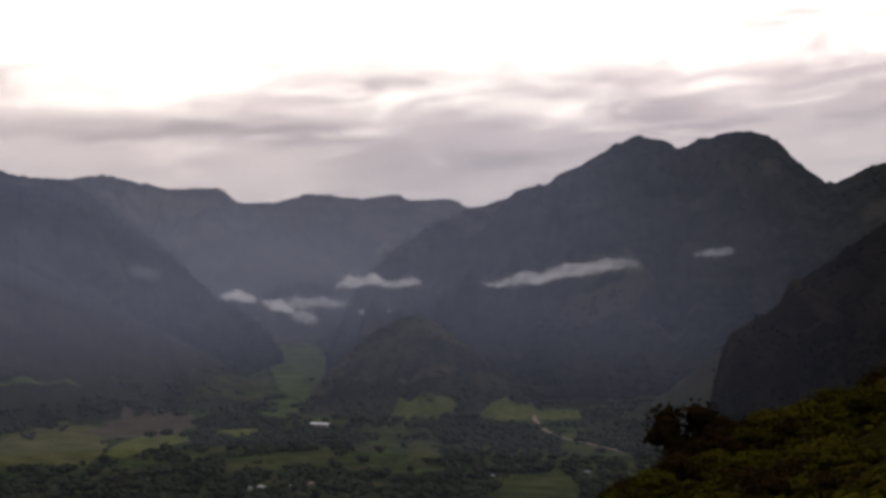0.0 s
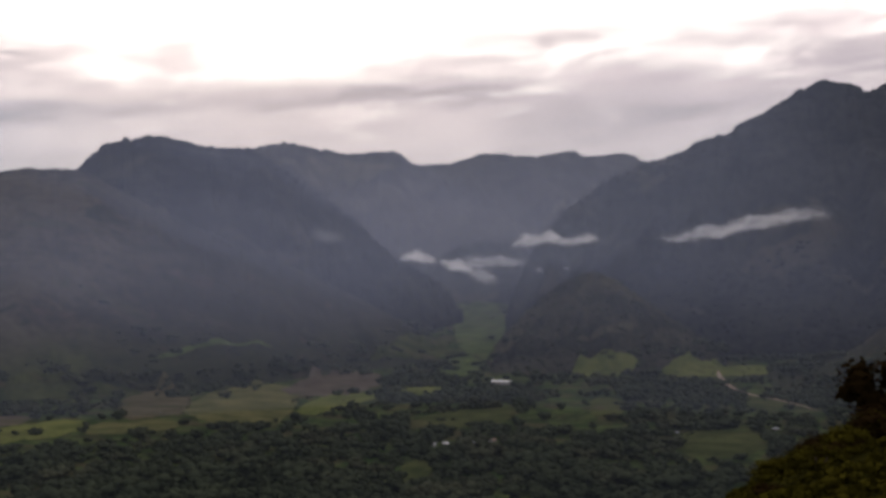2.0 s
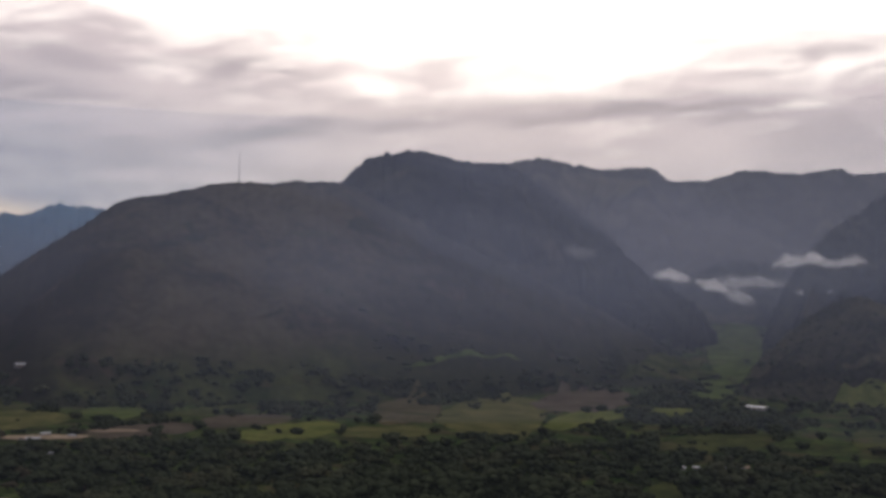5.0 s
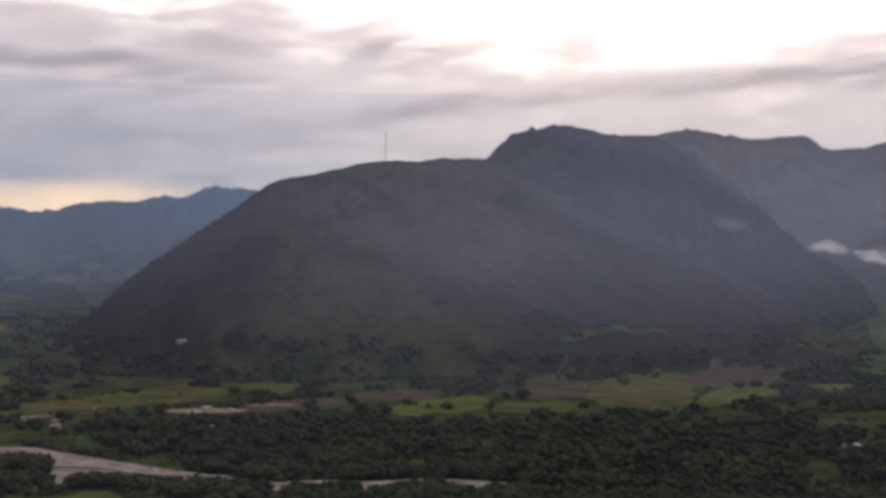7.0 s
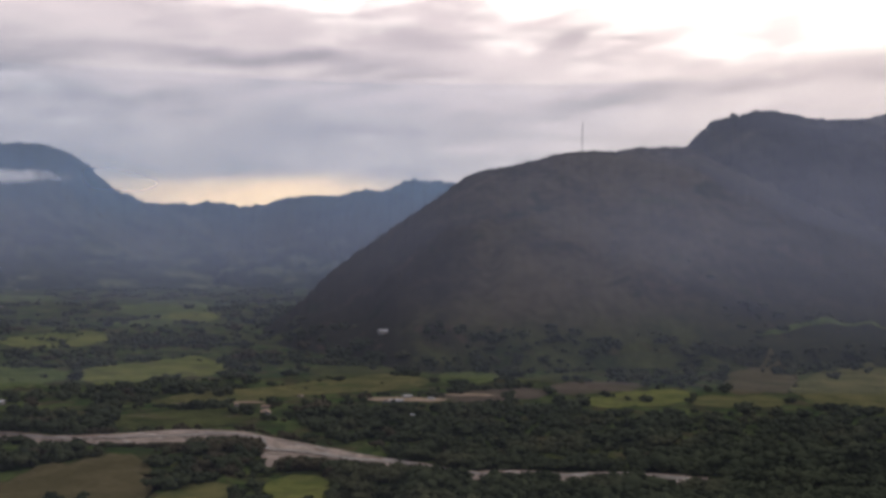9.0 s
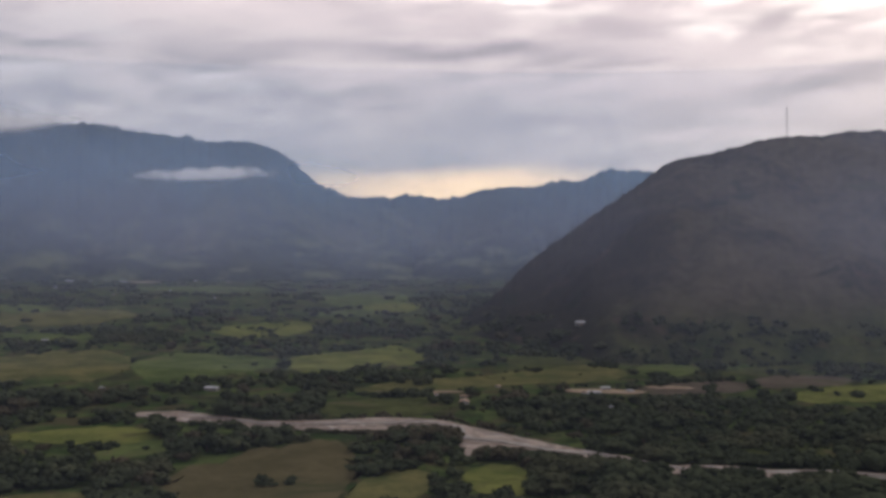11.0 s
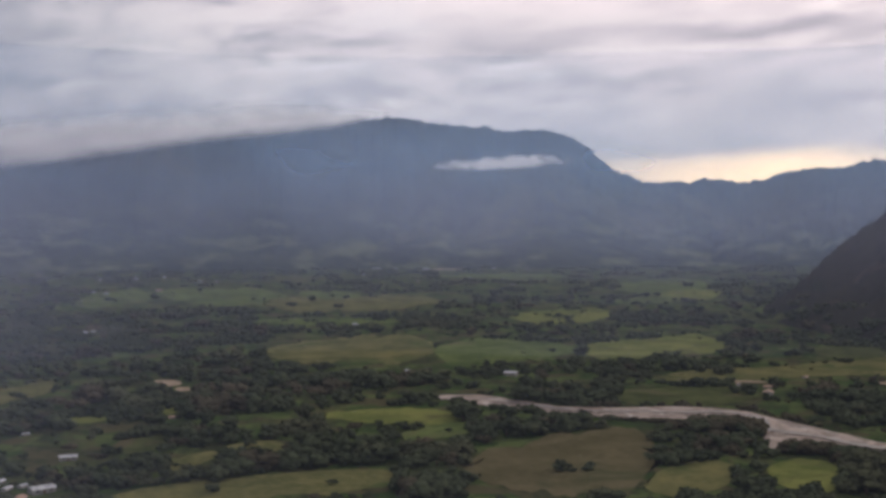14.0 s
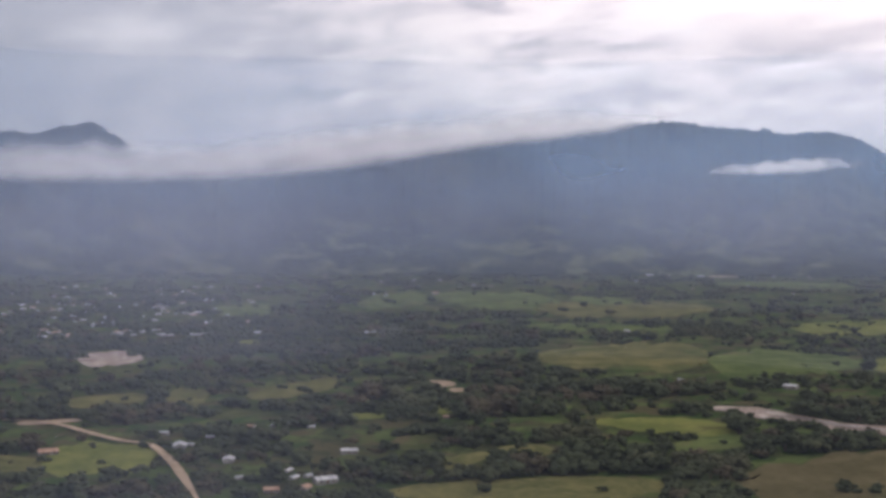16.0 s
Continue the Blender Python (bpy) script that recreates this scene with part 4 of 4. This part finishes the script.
# bushes and trees on the slopes: slope, how many, lowest and highest share of it, height range
wild, shady = [], []
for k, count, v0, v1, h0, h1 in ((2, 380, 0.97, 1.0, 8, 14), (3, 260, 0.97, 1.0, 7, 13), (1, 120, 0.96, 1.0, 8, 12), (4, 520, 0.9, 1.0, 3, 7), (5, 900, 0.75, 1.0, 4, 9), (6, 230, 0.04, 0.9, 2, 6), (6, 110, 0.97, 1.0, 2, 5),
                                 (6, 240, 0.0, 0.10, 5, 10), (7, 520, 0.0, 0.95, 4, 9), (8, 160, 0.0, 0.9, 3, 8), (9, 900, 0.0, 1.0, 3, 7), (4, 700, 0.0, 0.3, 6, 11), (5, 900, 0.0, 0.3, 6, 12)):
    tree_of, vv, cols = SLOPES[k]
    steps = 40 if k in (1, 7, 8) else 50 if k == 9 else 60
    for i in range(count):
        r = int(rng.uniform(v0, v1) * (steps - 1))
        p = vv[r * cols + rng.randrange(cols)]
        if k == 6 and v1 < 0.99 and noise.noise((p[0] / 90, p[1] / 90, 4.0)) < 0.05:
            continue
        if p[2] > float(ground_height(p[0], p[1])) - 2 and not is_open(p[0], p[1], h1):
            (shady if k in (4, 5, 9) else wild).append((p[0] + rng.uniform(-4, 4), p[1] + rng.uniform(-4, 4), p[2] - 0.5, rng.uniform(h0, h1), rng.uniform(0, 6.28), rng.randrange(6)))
joined("woods", TUFTS, wild, "dark scrub and trees on the hill slopes", "woods")
# the same tufts once more, with shade put into their leaf colour
SHADY_TUFTS = [(v, f, SHADED_LEAVES) for v, f, m in TUFTS]
joined("scrub", SHADY_TUFTS, shady, "scrub and trees on the steep slopes, leaves darkened for shade", "scrub")


# ---- near bushes on the shoulder ----
NEAR = [crown_mesh(100 + k, 1100, 0.025, (BUSH_LEAVES, BUSH_LEAVES, BROWN_LEAVES)[k % 3], (5, 9), 0.36, 0.18, 0.62, (0.14, 0.30), 0.6) for k in range(6)]
NEAR_MESH = [crown_object_mesh("foliage", m) for m in NEAR]


def stems(seed):
    rng = random.Random(seed)
    verts, faces = [], []
    for k in range(5):
        a, tilt = rng.uniform(0, 6.28), rng.uniform(0.1, 0.35)
        o = len(verts)
        for h, r in ((-0.1, 0.022), (0.5, 0.010)):
            for s in range(5):
                q = 2 * math.pi * s / 5
                verts.append((tilt * math.cos(a) * max(h, 0) + r * math.cos(q), tilt * math.sin(a) * max(h, 0) + r * math.sin(q), h))
        faces += [(o + s, o + (s + 1) % 5, o + 5 + (s + 1) % 5, o + 5 + s) for s in range(5)]
    return mesh_of("stem", verts, faces, BARK)


bush_models = []
for k in range(6):
    ob = new("bush")
    tagged(ob, ("leafy olive-green bush on the near hillside", "leafy olive-green bush on the near hillside", "brown leafy bush on the near hillside")[k % 3], "bush", "hillside bushes")
    part("foliage", NEAR_MESH[k], ob)
    part("stem", stems(k), ob, "thin woody stems")
    bush_models.append(ob)


def shoulder_at(b, far):
    w = ground_way(b) * far
    z = float(shoulder_height(b, far)) + (0.9 * noise.noise((w.x / 9, w.y / 9, 1.0)) + 0.3 * noise.noise((w.x / 2.5, w.y / 2.5, 2.0))) * min(1, far / 30)
    return Vector((w.x, w.y, z))


rng = random.Random(8)
spots = []
for i in range(190):
    b = rng.uniform(-27, -5.5)
    far = rng.uniform(18, 104) if b < -14 else rng.uniform(50, 90)
    spots.append((b, far, rng.uniform(0.7, 1.8) * min(1, 0.35 + far / 80), rng.randrange(6)))
for i in range(46):
    b = rng.uniform(-16.5, -10.6)
    spots.append((b, rng.uniform(72, 90), rng.uniform(1.3, 2.6) * (1.0 if b < -11.6 else 0.7), rng.choice((2, 5, 2, 5, 0, 3))))
for i, (b, far, h, k) in enumerate(spots):
    p = shoulder_at(b, far)
    m = Matrix.LocRotScale(p - Vector((0, 0, 0.15)), Euler((0, 0, rng.uniform(0, 6.28))), None)
    if i < 6:
        c = bush_models[i]
        c.matrix_basis = m
    else:
        c = copy_thing(bush_models[k], m)
    c.scale = (h * 1.8, h * 1.8, h)

# the spreading brown tree on the edge of the shoulder
lone = new("tree")
tagged(lone, "small spreading brown tree on the edge of the hillside", "tree")
part("crown", crown_object_mesh("crown", crown_mesh(140, 520, 0.030, BROWN_LEAVES, (13, 14), 0.42, 0.28, 0.84, (0.17, 0.25), 0.85)), lone)
part("trunk", trunk_mesh(31), lone, "dark bark")
p = shoulder_at(-12.3, 84)
lone.matrix_basis = pose(p.x, p.y, p.z - 0.4)
lone.scale = (6.4, 6.4, 5.2)

# low grass and weeds of the shoulder
weeds = []
WEED = [crown_mesh(160 + k, 26, 0.13, BUSH_LEAVES, (2, 4), 0.3, 0.1, 0.4) for k in range(4)]
for i in range(2600):
    b = rng.uniform(-28, -4)
    p = shoulder_at(b, rng.uniform(14, 112))
    weeds.append((p.x, p.y, p.z, rng.uniform(0.3, 1.0), rng.uniform(0, 6.28), rng.randrange(4)))
joined("weeds", WEED, weeds, "low green weeds and grass on the near hillside", "weeds")


# ---- houses ----


def box(verts, faces, x0, x1, y0, y1, z0, z1):
    o = len(verts)
    verts += [(x, y, z) for z in (z0, z1) for x, y in ((x0, y0), (x1, y0), (x1, y1), (x0, y1))]
    faces += [tuple(o + i for i in f) for f in ((0, 3, 2, 1), (4, 5, 6, 7), (0, 1, 5, 4), (1, 2, 6, 5), (2, 3, 7, 6), (3, 0, 4, 7))]


def house_model(depth, wall, roof_high, roof, label):
    """A low gabled house, one unit long."""
    ob = new("house")
    tagged(ob, label, "house", "valley houses")
    hd = depth / 2
    v = [(x, y, z) for z in (-0.05, wall) for x, y in ((-0.5, -hd), (0.5, -hd), (0.5, hd), (-0.5, hd))] + [(-0.5, 0, wall + roof_high), (0.5, 0, wall + roof_high)]
    f = [(0, 1, 5, 4), (2, 3, 7, 6), (1, 2, 6, 9, 5), (3, 0, 4, 8, 7)]
    part("wall", mesh_of("wall", v, f, WALL_PAINT), ob)
    e, t = 0.06, 0.025
    k = roof_high / hd
    lip = wall - k * e
    v, f = [], []
    for s in (-1, 1):
        o = len(v)
        v += [(x, s * (hd + e), lip + d) for d in (0.004, t) for x in (-0.55, 0.55)] + [(x, 0, wall + roof_high + d) for d in (0.004, t) for x in (-0.55, 0.55)]
        f += [tuple(o + i for i in q) for q in ((0, 1, 5, 4), (2, 3, 7, 6), (0, 1, 3, 2), (0, 2, 6, 4), (1, 3, 7, 5))]
    part("roof", mesh_of("roof", v, f, roof), ob)
    v, f = [], []
    box(v, f, -0.05, 0.05, -hd - 0.012, -hd + 0.01, -0.04, wall * 0.78)
    part("door", mesh_of("door", v, f, DOOR_WOOD), ob)
    for x in (-0.3, 0.3):
        v, f = [], []
        box(v, f, x - 0.08, x + 0.08, -hd - 0.010, -hd + 0.01, wall * 0.32, wall * 0.78)
        window = part("window", mesh_of("window", v, f, DOOR_WOOD), ob)
        v, f = [], []
        box(v, f, x - 0.06, x + 0.06, -hd - 0.014, -hd - 0.004, wall * 0.38, wall * 0.72)
        part("pane", mesh_of("pane", v, f, PANE), window, "dark glass")
    return ob


HOUSE_MODELS = [house_model(0.62, 0.30, 0.16, TIN, "low white house with a pale tin roof"), house_model(0.7, 0.28, 0.2, TILE, "low plastered house with a rust-brown roof"),
                house_model(0.5, 0.24, 0.12, TIN, "long low building with a pale tin roof")]
rng = random.Random(3)
stand = [(b, f, max(w, 5.5) * 1.0) for b, f, w in HOUSES_A + HOUSES_B]
placed = 0
while placed < 250:
    b, far = rng.uniform(86.0, 101), 1 / rng.uniform(1 / 2700, 1 / 1560)
    if noise.noise((b * 0.8, far / 150, 3.0)) > -0.12 + (0.25 if b < 89 else 0.0):
        stand.append((b, far, rng.uniform(5.5, 10)))
        placed += 1
for i in range(12):
    stand.append((rng.uniform(59, 68), rng.uniform(2500, 3500), rng.uniform(6, 12)))
for i in range(14):
    stand.append((rng.uniform(72, 84), rng.uniform(2300, 3300), rng.uniform(6, 12)))
for i, (b, far, w) in enumerate(stand):
    p = at(b, far, 0.4)
    m = Matrix.LocRotScale(p, Euler((0, 0, radians(b + rng.choice((0, 0, 25, -30, 60, 90)) + rng.uniform(-8, 8)))), None)
    k = 2 if w > 18 else rng.choice((0, 0, 1))
    if i < 3:
        c = HOUSE_MODELS[i]
        c.matrix_basis = m
    else:
        c = copy_thing(HOUSE_MODELS[k], m)
    c.scale = (w, w, w * (0.5 if w > 18 else 0.62))
hut = copy_thing(HOUSE_MODELS[0], pose(0, 0, 0))
for far in range(1500, 1960, 10):
    w = ground_way(41.56) * float(far)
    z = slope_height(6, w.x, w.y)
    if z and z > EYE_HEIGHT - far * math.tan(radians(4.0)):
        break
hut.matrix_basis = pose(w.x, w.y, (z or 20.0) - 0.5, 0, 0, 60)
hut.scale = (13, 13, 12)
tagged(hut, "lone white house on the lower slope of the grassy hill")


# ---- mast ----
def mast_at(b, far, tall):
    w = ground_way(b) * far
    foot = slope_height(6, w.x, w.y) or 330.0
    ob = new("radio_mast")
    tagged(ob, "thin guyed lattice mast on the hill crest", "mast")
    ob.matrix_basis = pose(w.x, w.y, foot - 1)
    wide = 1.3
    feet = [(wide * math.cos(a), wide * math.sin(a)) for a in (0.5, 2.6, 4.7)]
    for x, y in feet:
        v, f = [], []
        box(v, f, x - 0.16, x + 0.16, y - 0.16, y + 0.16, 0, tall)
        part("leg", mesh_of("leg", v, f, STEEL), ob)
    v, f = [], []
    for k in range(int(tall / 2.6)):
        for (x0, y0), (x1, y1) in zip(feet, feet[1:] + feet[:1]):
            o = len(v)
            z0, z1 = k * 2.6, k * 2.6 + 2.6
            v += [(x0, y0, z0 - 0.1), (x1, y1, z1 - 0.1), (x1, y1, z1 + 0.1), (x0, y0, z0 + 0.1), (x0, y0, z0), (x1, y1, z0), (x1, y1, z0 + 0.2), (x0, y0, z0 + 0.2)]
            f += [(o, o + 1, o + 2, o + 3), (o + 4, o + 5, o + 6, o + 7)]
    part("bracing", mesh_of("bracing", v, f, STEEL), ob)
    for a in (0.5, 2.6, 4.7):
        for share in (0.5, 0.92):
            v, f = [], []
            for q in range(3):
                c = 2 * math.pi * q / 3
                v += [(0.04 * math.cos(c), 0.04 * math.sin(c), tall * share), (26 * math.cos(a) + 0.04 * math.cos(c), 26 * math.sin(a) + 0.04 * math.sin(c), -4)]
            f += [(0, 1, 3, 2), (2, 3, 5, 4), (4, 5, 1, 0)]
            part("guy_wire", mesh_of("guy_wire", v, f, STEEL), ob)
    v, f = [], []
    box(v, f, -0.12, 0.12, -0.12, 0.12, tall, tall + 5)
    part("antenna", mesh_of("antenna", v, f, STEEL), ob)


mast_at(31.78, 2003.0, 50.0)


# ---- clouds and mist ----
def cloud_body(name, rows, far, deep, material, label, cols=60, layers=16, seed=0.0, lean=60.0, fade=1.0):
    """A closed lens of cloud along (bearing, lower elevation, upper elevation): thin at its rim, deep metres thick."""
    b = [r[0] for r in rows]
    bs = np.linspace(b[0], b[-1], cols)
    lo, hi = curve_through(b, [r[1] for r in rows], bs), curve_through(b, [r[2] for r in rows], bs)
    wave = np.array([noise.noise((q * 0.9, seed, 1.0)) + 0.25 * noise.noise((q * 2.4, seed, 4.0)) for q in bs])
    hi = hi + 0.4 * (hi - lo) * wave * (0.25 if fade < 1 else 1)
    verts, dens = [], []
    for side in (-1, 1):
        for j in range(layers):
            v = j / (layers - 1)
            for i in range(cols):
                u = i / (cols - 1)
                thick = min(1.0, 4 * v * (1 - v)) ** 0.5 * min(1.0, 6 * u * (1 - u)) ** 0.5
                lump = 0.7 + 0.6 * noise.noise((bs[i] * 0.8, v * 2.5, seed))
                d = far + side * deep / 2 * thick * lump + lean * (v - 0.5)
                e = lo[i] + (hi[i] - lo[i]) * v
                w = ground_way(bs[i]) * d
                verts.append((w.x, w.y, EYE_HEIGHT + d * math.tan(radians(e))))
                dens.append((min(1.0, v / 0.3) * min(1.0, (1 - v) / 0.7) if fade < 1 else (4 * v * (1 - v)) ** 1.7) * (1 - abs(2 * u - 1) ** (4 if fade < 1 else 2.4)))
    one = grid_faces(layers, cols)
    o = layers * cols
    faces = one + [tuple(o + i for i in reversed(q)) for q in one]
    me = mesh_of(name, verts, faces, material, True)
    me.attributes.new("body_share", "FLOAT", "POINT").data.foreach_set("value", dens)
    return tagged(new(name, me), label, "cloud", kind="stuff")


BANK = vapour("cloud_bank", (0.84, 0.83, 0.83), cloud_cover(0.95, 380, -0.10, 1.4), True)
SOFT_MIST = vapour("soft_mist", (0.97, 0.96, 0.97), cloud_cover(0.46, 80, 0.05, 2.0), True)
MIST = vapour("mist", (0.97, 0.94, 0.92), cloud_cover(0.41, 34, 0.04, 2.3), True)
WISP = vapour("wisp", (0.90, 0.89, 0.90), cloud_cover(0.21, 34, 0.02, 2.0), True)
FAINT = vapour("faint_mist", (0.85, 0.84, 0.86), cloud_cover(0.085, 34, 0.05, 2.0), True)
SMOKE = vapour("smoke", (0.70, 0.74, 0.82), cloud_cover(0.05, 40, 0.2), True)
cloud_body("cloud", [(63.5, 6.2, 6.9), (66.4, 5.4, 7.0), (70, 4.8, 7.1), (74, 4.3, 6.8), (77, 3.9, 6.4), (80, 3.5, 6.1), (84, 2.9, 5.7), (88, 2.5, 5.3), (92, 2.4, 5.0), (98, 2.3, 5.0), (110, 2.2, 5.0)],
           3560, 70, BANK, "grey-white cloud bank lying on the mountain crest", 110, 30, 1.0, 60.0, 0.6)
cloud_body("cloud", [(56.0, 3.3, 3.9), (58.5, 3.05, 4.05), (61.5, 2.95, 3.85), (64.4, 2.95, 3.6)], 3570, 60, SOFT_MIST, "small white cloud strip against the mountain", seed=2.0)
cloud_body("cloud", [(-1.3, 1.9, 2.6), (-3.5, 2.0, 3.0), (-6.5, 2.5, 3.6), (-9, 2.9, 4.0), (-10.4, 3.0, 3.7)][::-1], 2240, 70, MIST, "long white mist strip on the wooded mountainside", seed=3.0)
cloud_body("cloud", [(-14.5, 3.85, 4.4), (-13.3, 3.65, 4.3), (-12.1, 3.65, 4.1)], 2280, 40, WISP, "short mist wisp on the wooded mountainside", 30, 10, 4.0)
cloud_body("cloud", [(0.7, 1.95, 2.5), (1.6, 1.95, 2.75), (2.6, 1.9, 2.55), (3.6, 2.0, 2.95), (4.6, 1.75, 2.7), (5.9, 1.5, 2.1)], 2300, 70, MIST, "white mist bank in the mouth of the side valley", seed=5.0)
cloud_body("cloud", [(2.2, 0.75, 1.3), (3.2, 0.6, 1.3), (4.4, 0.55, 1.2)], 2330, 50, MIST, "small mist strip over the side valley", 40, 12, 6.0)
cloud_body("cloud", [(4.2, 0.8, 1.5), (5.6, 0.8, 1.6), (7.2, 0.7, 1.7), (8.6, 1.0, 1.6)], 2345, 50, WISP, "thin torn mist across the side valley", seed=12.0)
cloud_body("cloud", [(7.2, 0.45, 1.15), (8.2, 0.6, 1.5), (9.2, 0.85, 1.45)], 2360, 60, MIST, "white mist puff below the rounded peak", 40, 12, 7.0)
cloud_body("cloud", [(9.0, 0.9, 1.55), (10.0, 1.0, 1.95), (11.3, 1.2, 1.75)], 2365, 60, MIST, "pale mist puff below the rounded peak", 40, 12, 14.0)
cloud_body("cloud", [(6.0, -0.1, 0.8), (6.9, 0.0, 1.0), (7.8, 0.3, 1.1)], 2350, 40, WISP, "hanging wisp of mist over the side valley", 30, 12, 15.0)
cloud_body("cloud", [(13.6, 2.1, 2.7), (14.8, 2.0, 2.9), (15.8, 2.3, 2.9)], 2300, 40, FAINT, "faint mist wisp below the rounded peak", 24, 10, 8.0)
cloud_body("cloud", [(36.1, -2.6, -1.3), (37, -2.5, -1.0), (37.9, -2.2, -1.0)], 1580, 30, FAINT, "faint mist puff on the grassy hillside", 24, 10, 9.0)
cloud_body("smoke", [(77.8, -5.4, -4.6), (79.2, -5.5, -4.2), (81, -5.6, -4.6)], 1560, 20, SMOKE, "thin blue smoke rising between houses", 24, 10, 10.0)


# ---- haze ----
# upright see-through sheets stand in for the haze that builds up with distance
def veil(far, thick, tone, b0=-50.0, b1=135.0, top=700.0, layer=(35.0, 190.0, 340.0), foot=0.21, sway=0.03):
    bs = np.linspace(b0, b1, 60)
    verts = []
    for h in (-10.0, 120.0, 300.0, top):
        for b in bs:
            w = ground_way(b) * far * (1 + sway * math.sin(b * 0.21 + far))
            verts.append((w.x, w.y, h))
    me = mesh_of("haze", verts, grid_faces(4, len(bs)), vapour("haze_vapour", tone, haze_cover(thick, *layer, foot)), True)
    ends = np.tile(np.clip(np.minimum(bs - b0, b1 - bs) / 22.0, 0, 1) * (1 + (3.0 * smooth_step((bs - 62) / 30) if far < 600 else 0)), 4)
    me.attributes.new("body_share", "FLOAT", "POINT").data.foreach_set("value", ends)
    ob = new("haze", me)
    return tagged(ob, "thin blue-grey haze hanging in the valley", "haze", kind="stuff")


# the blue of distance is put into the sheets' colour
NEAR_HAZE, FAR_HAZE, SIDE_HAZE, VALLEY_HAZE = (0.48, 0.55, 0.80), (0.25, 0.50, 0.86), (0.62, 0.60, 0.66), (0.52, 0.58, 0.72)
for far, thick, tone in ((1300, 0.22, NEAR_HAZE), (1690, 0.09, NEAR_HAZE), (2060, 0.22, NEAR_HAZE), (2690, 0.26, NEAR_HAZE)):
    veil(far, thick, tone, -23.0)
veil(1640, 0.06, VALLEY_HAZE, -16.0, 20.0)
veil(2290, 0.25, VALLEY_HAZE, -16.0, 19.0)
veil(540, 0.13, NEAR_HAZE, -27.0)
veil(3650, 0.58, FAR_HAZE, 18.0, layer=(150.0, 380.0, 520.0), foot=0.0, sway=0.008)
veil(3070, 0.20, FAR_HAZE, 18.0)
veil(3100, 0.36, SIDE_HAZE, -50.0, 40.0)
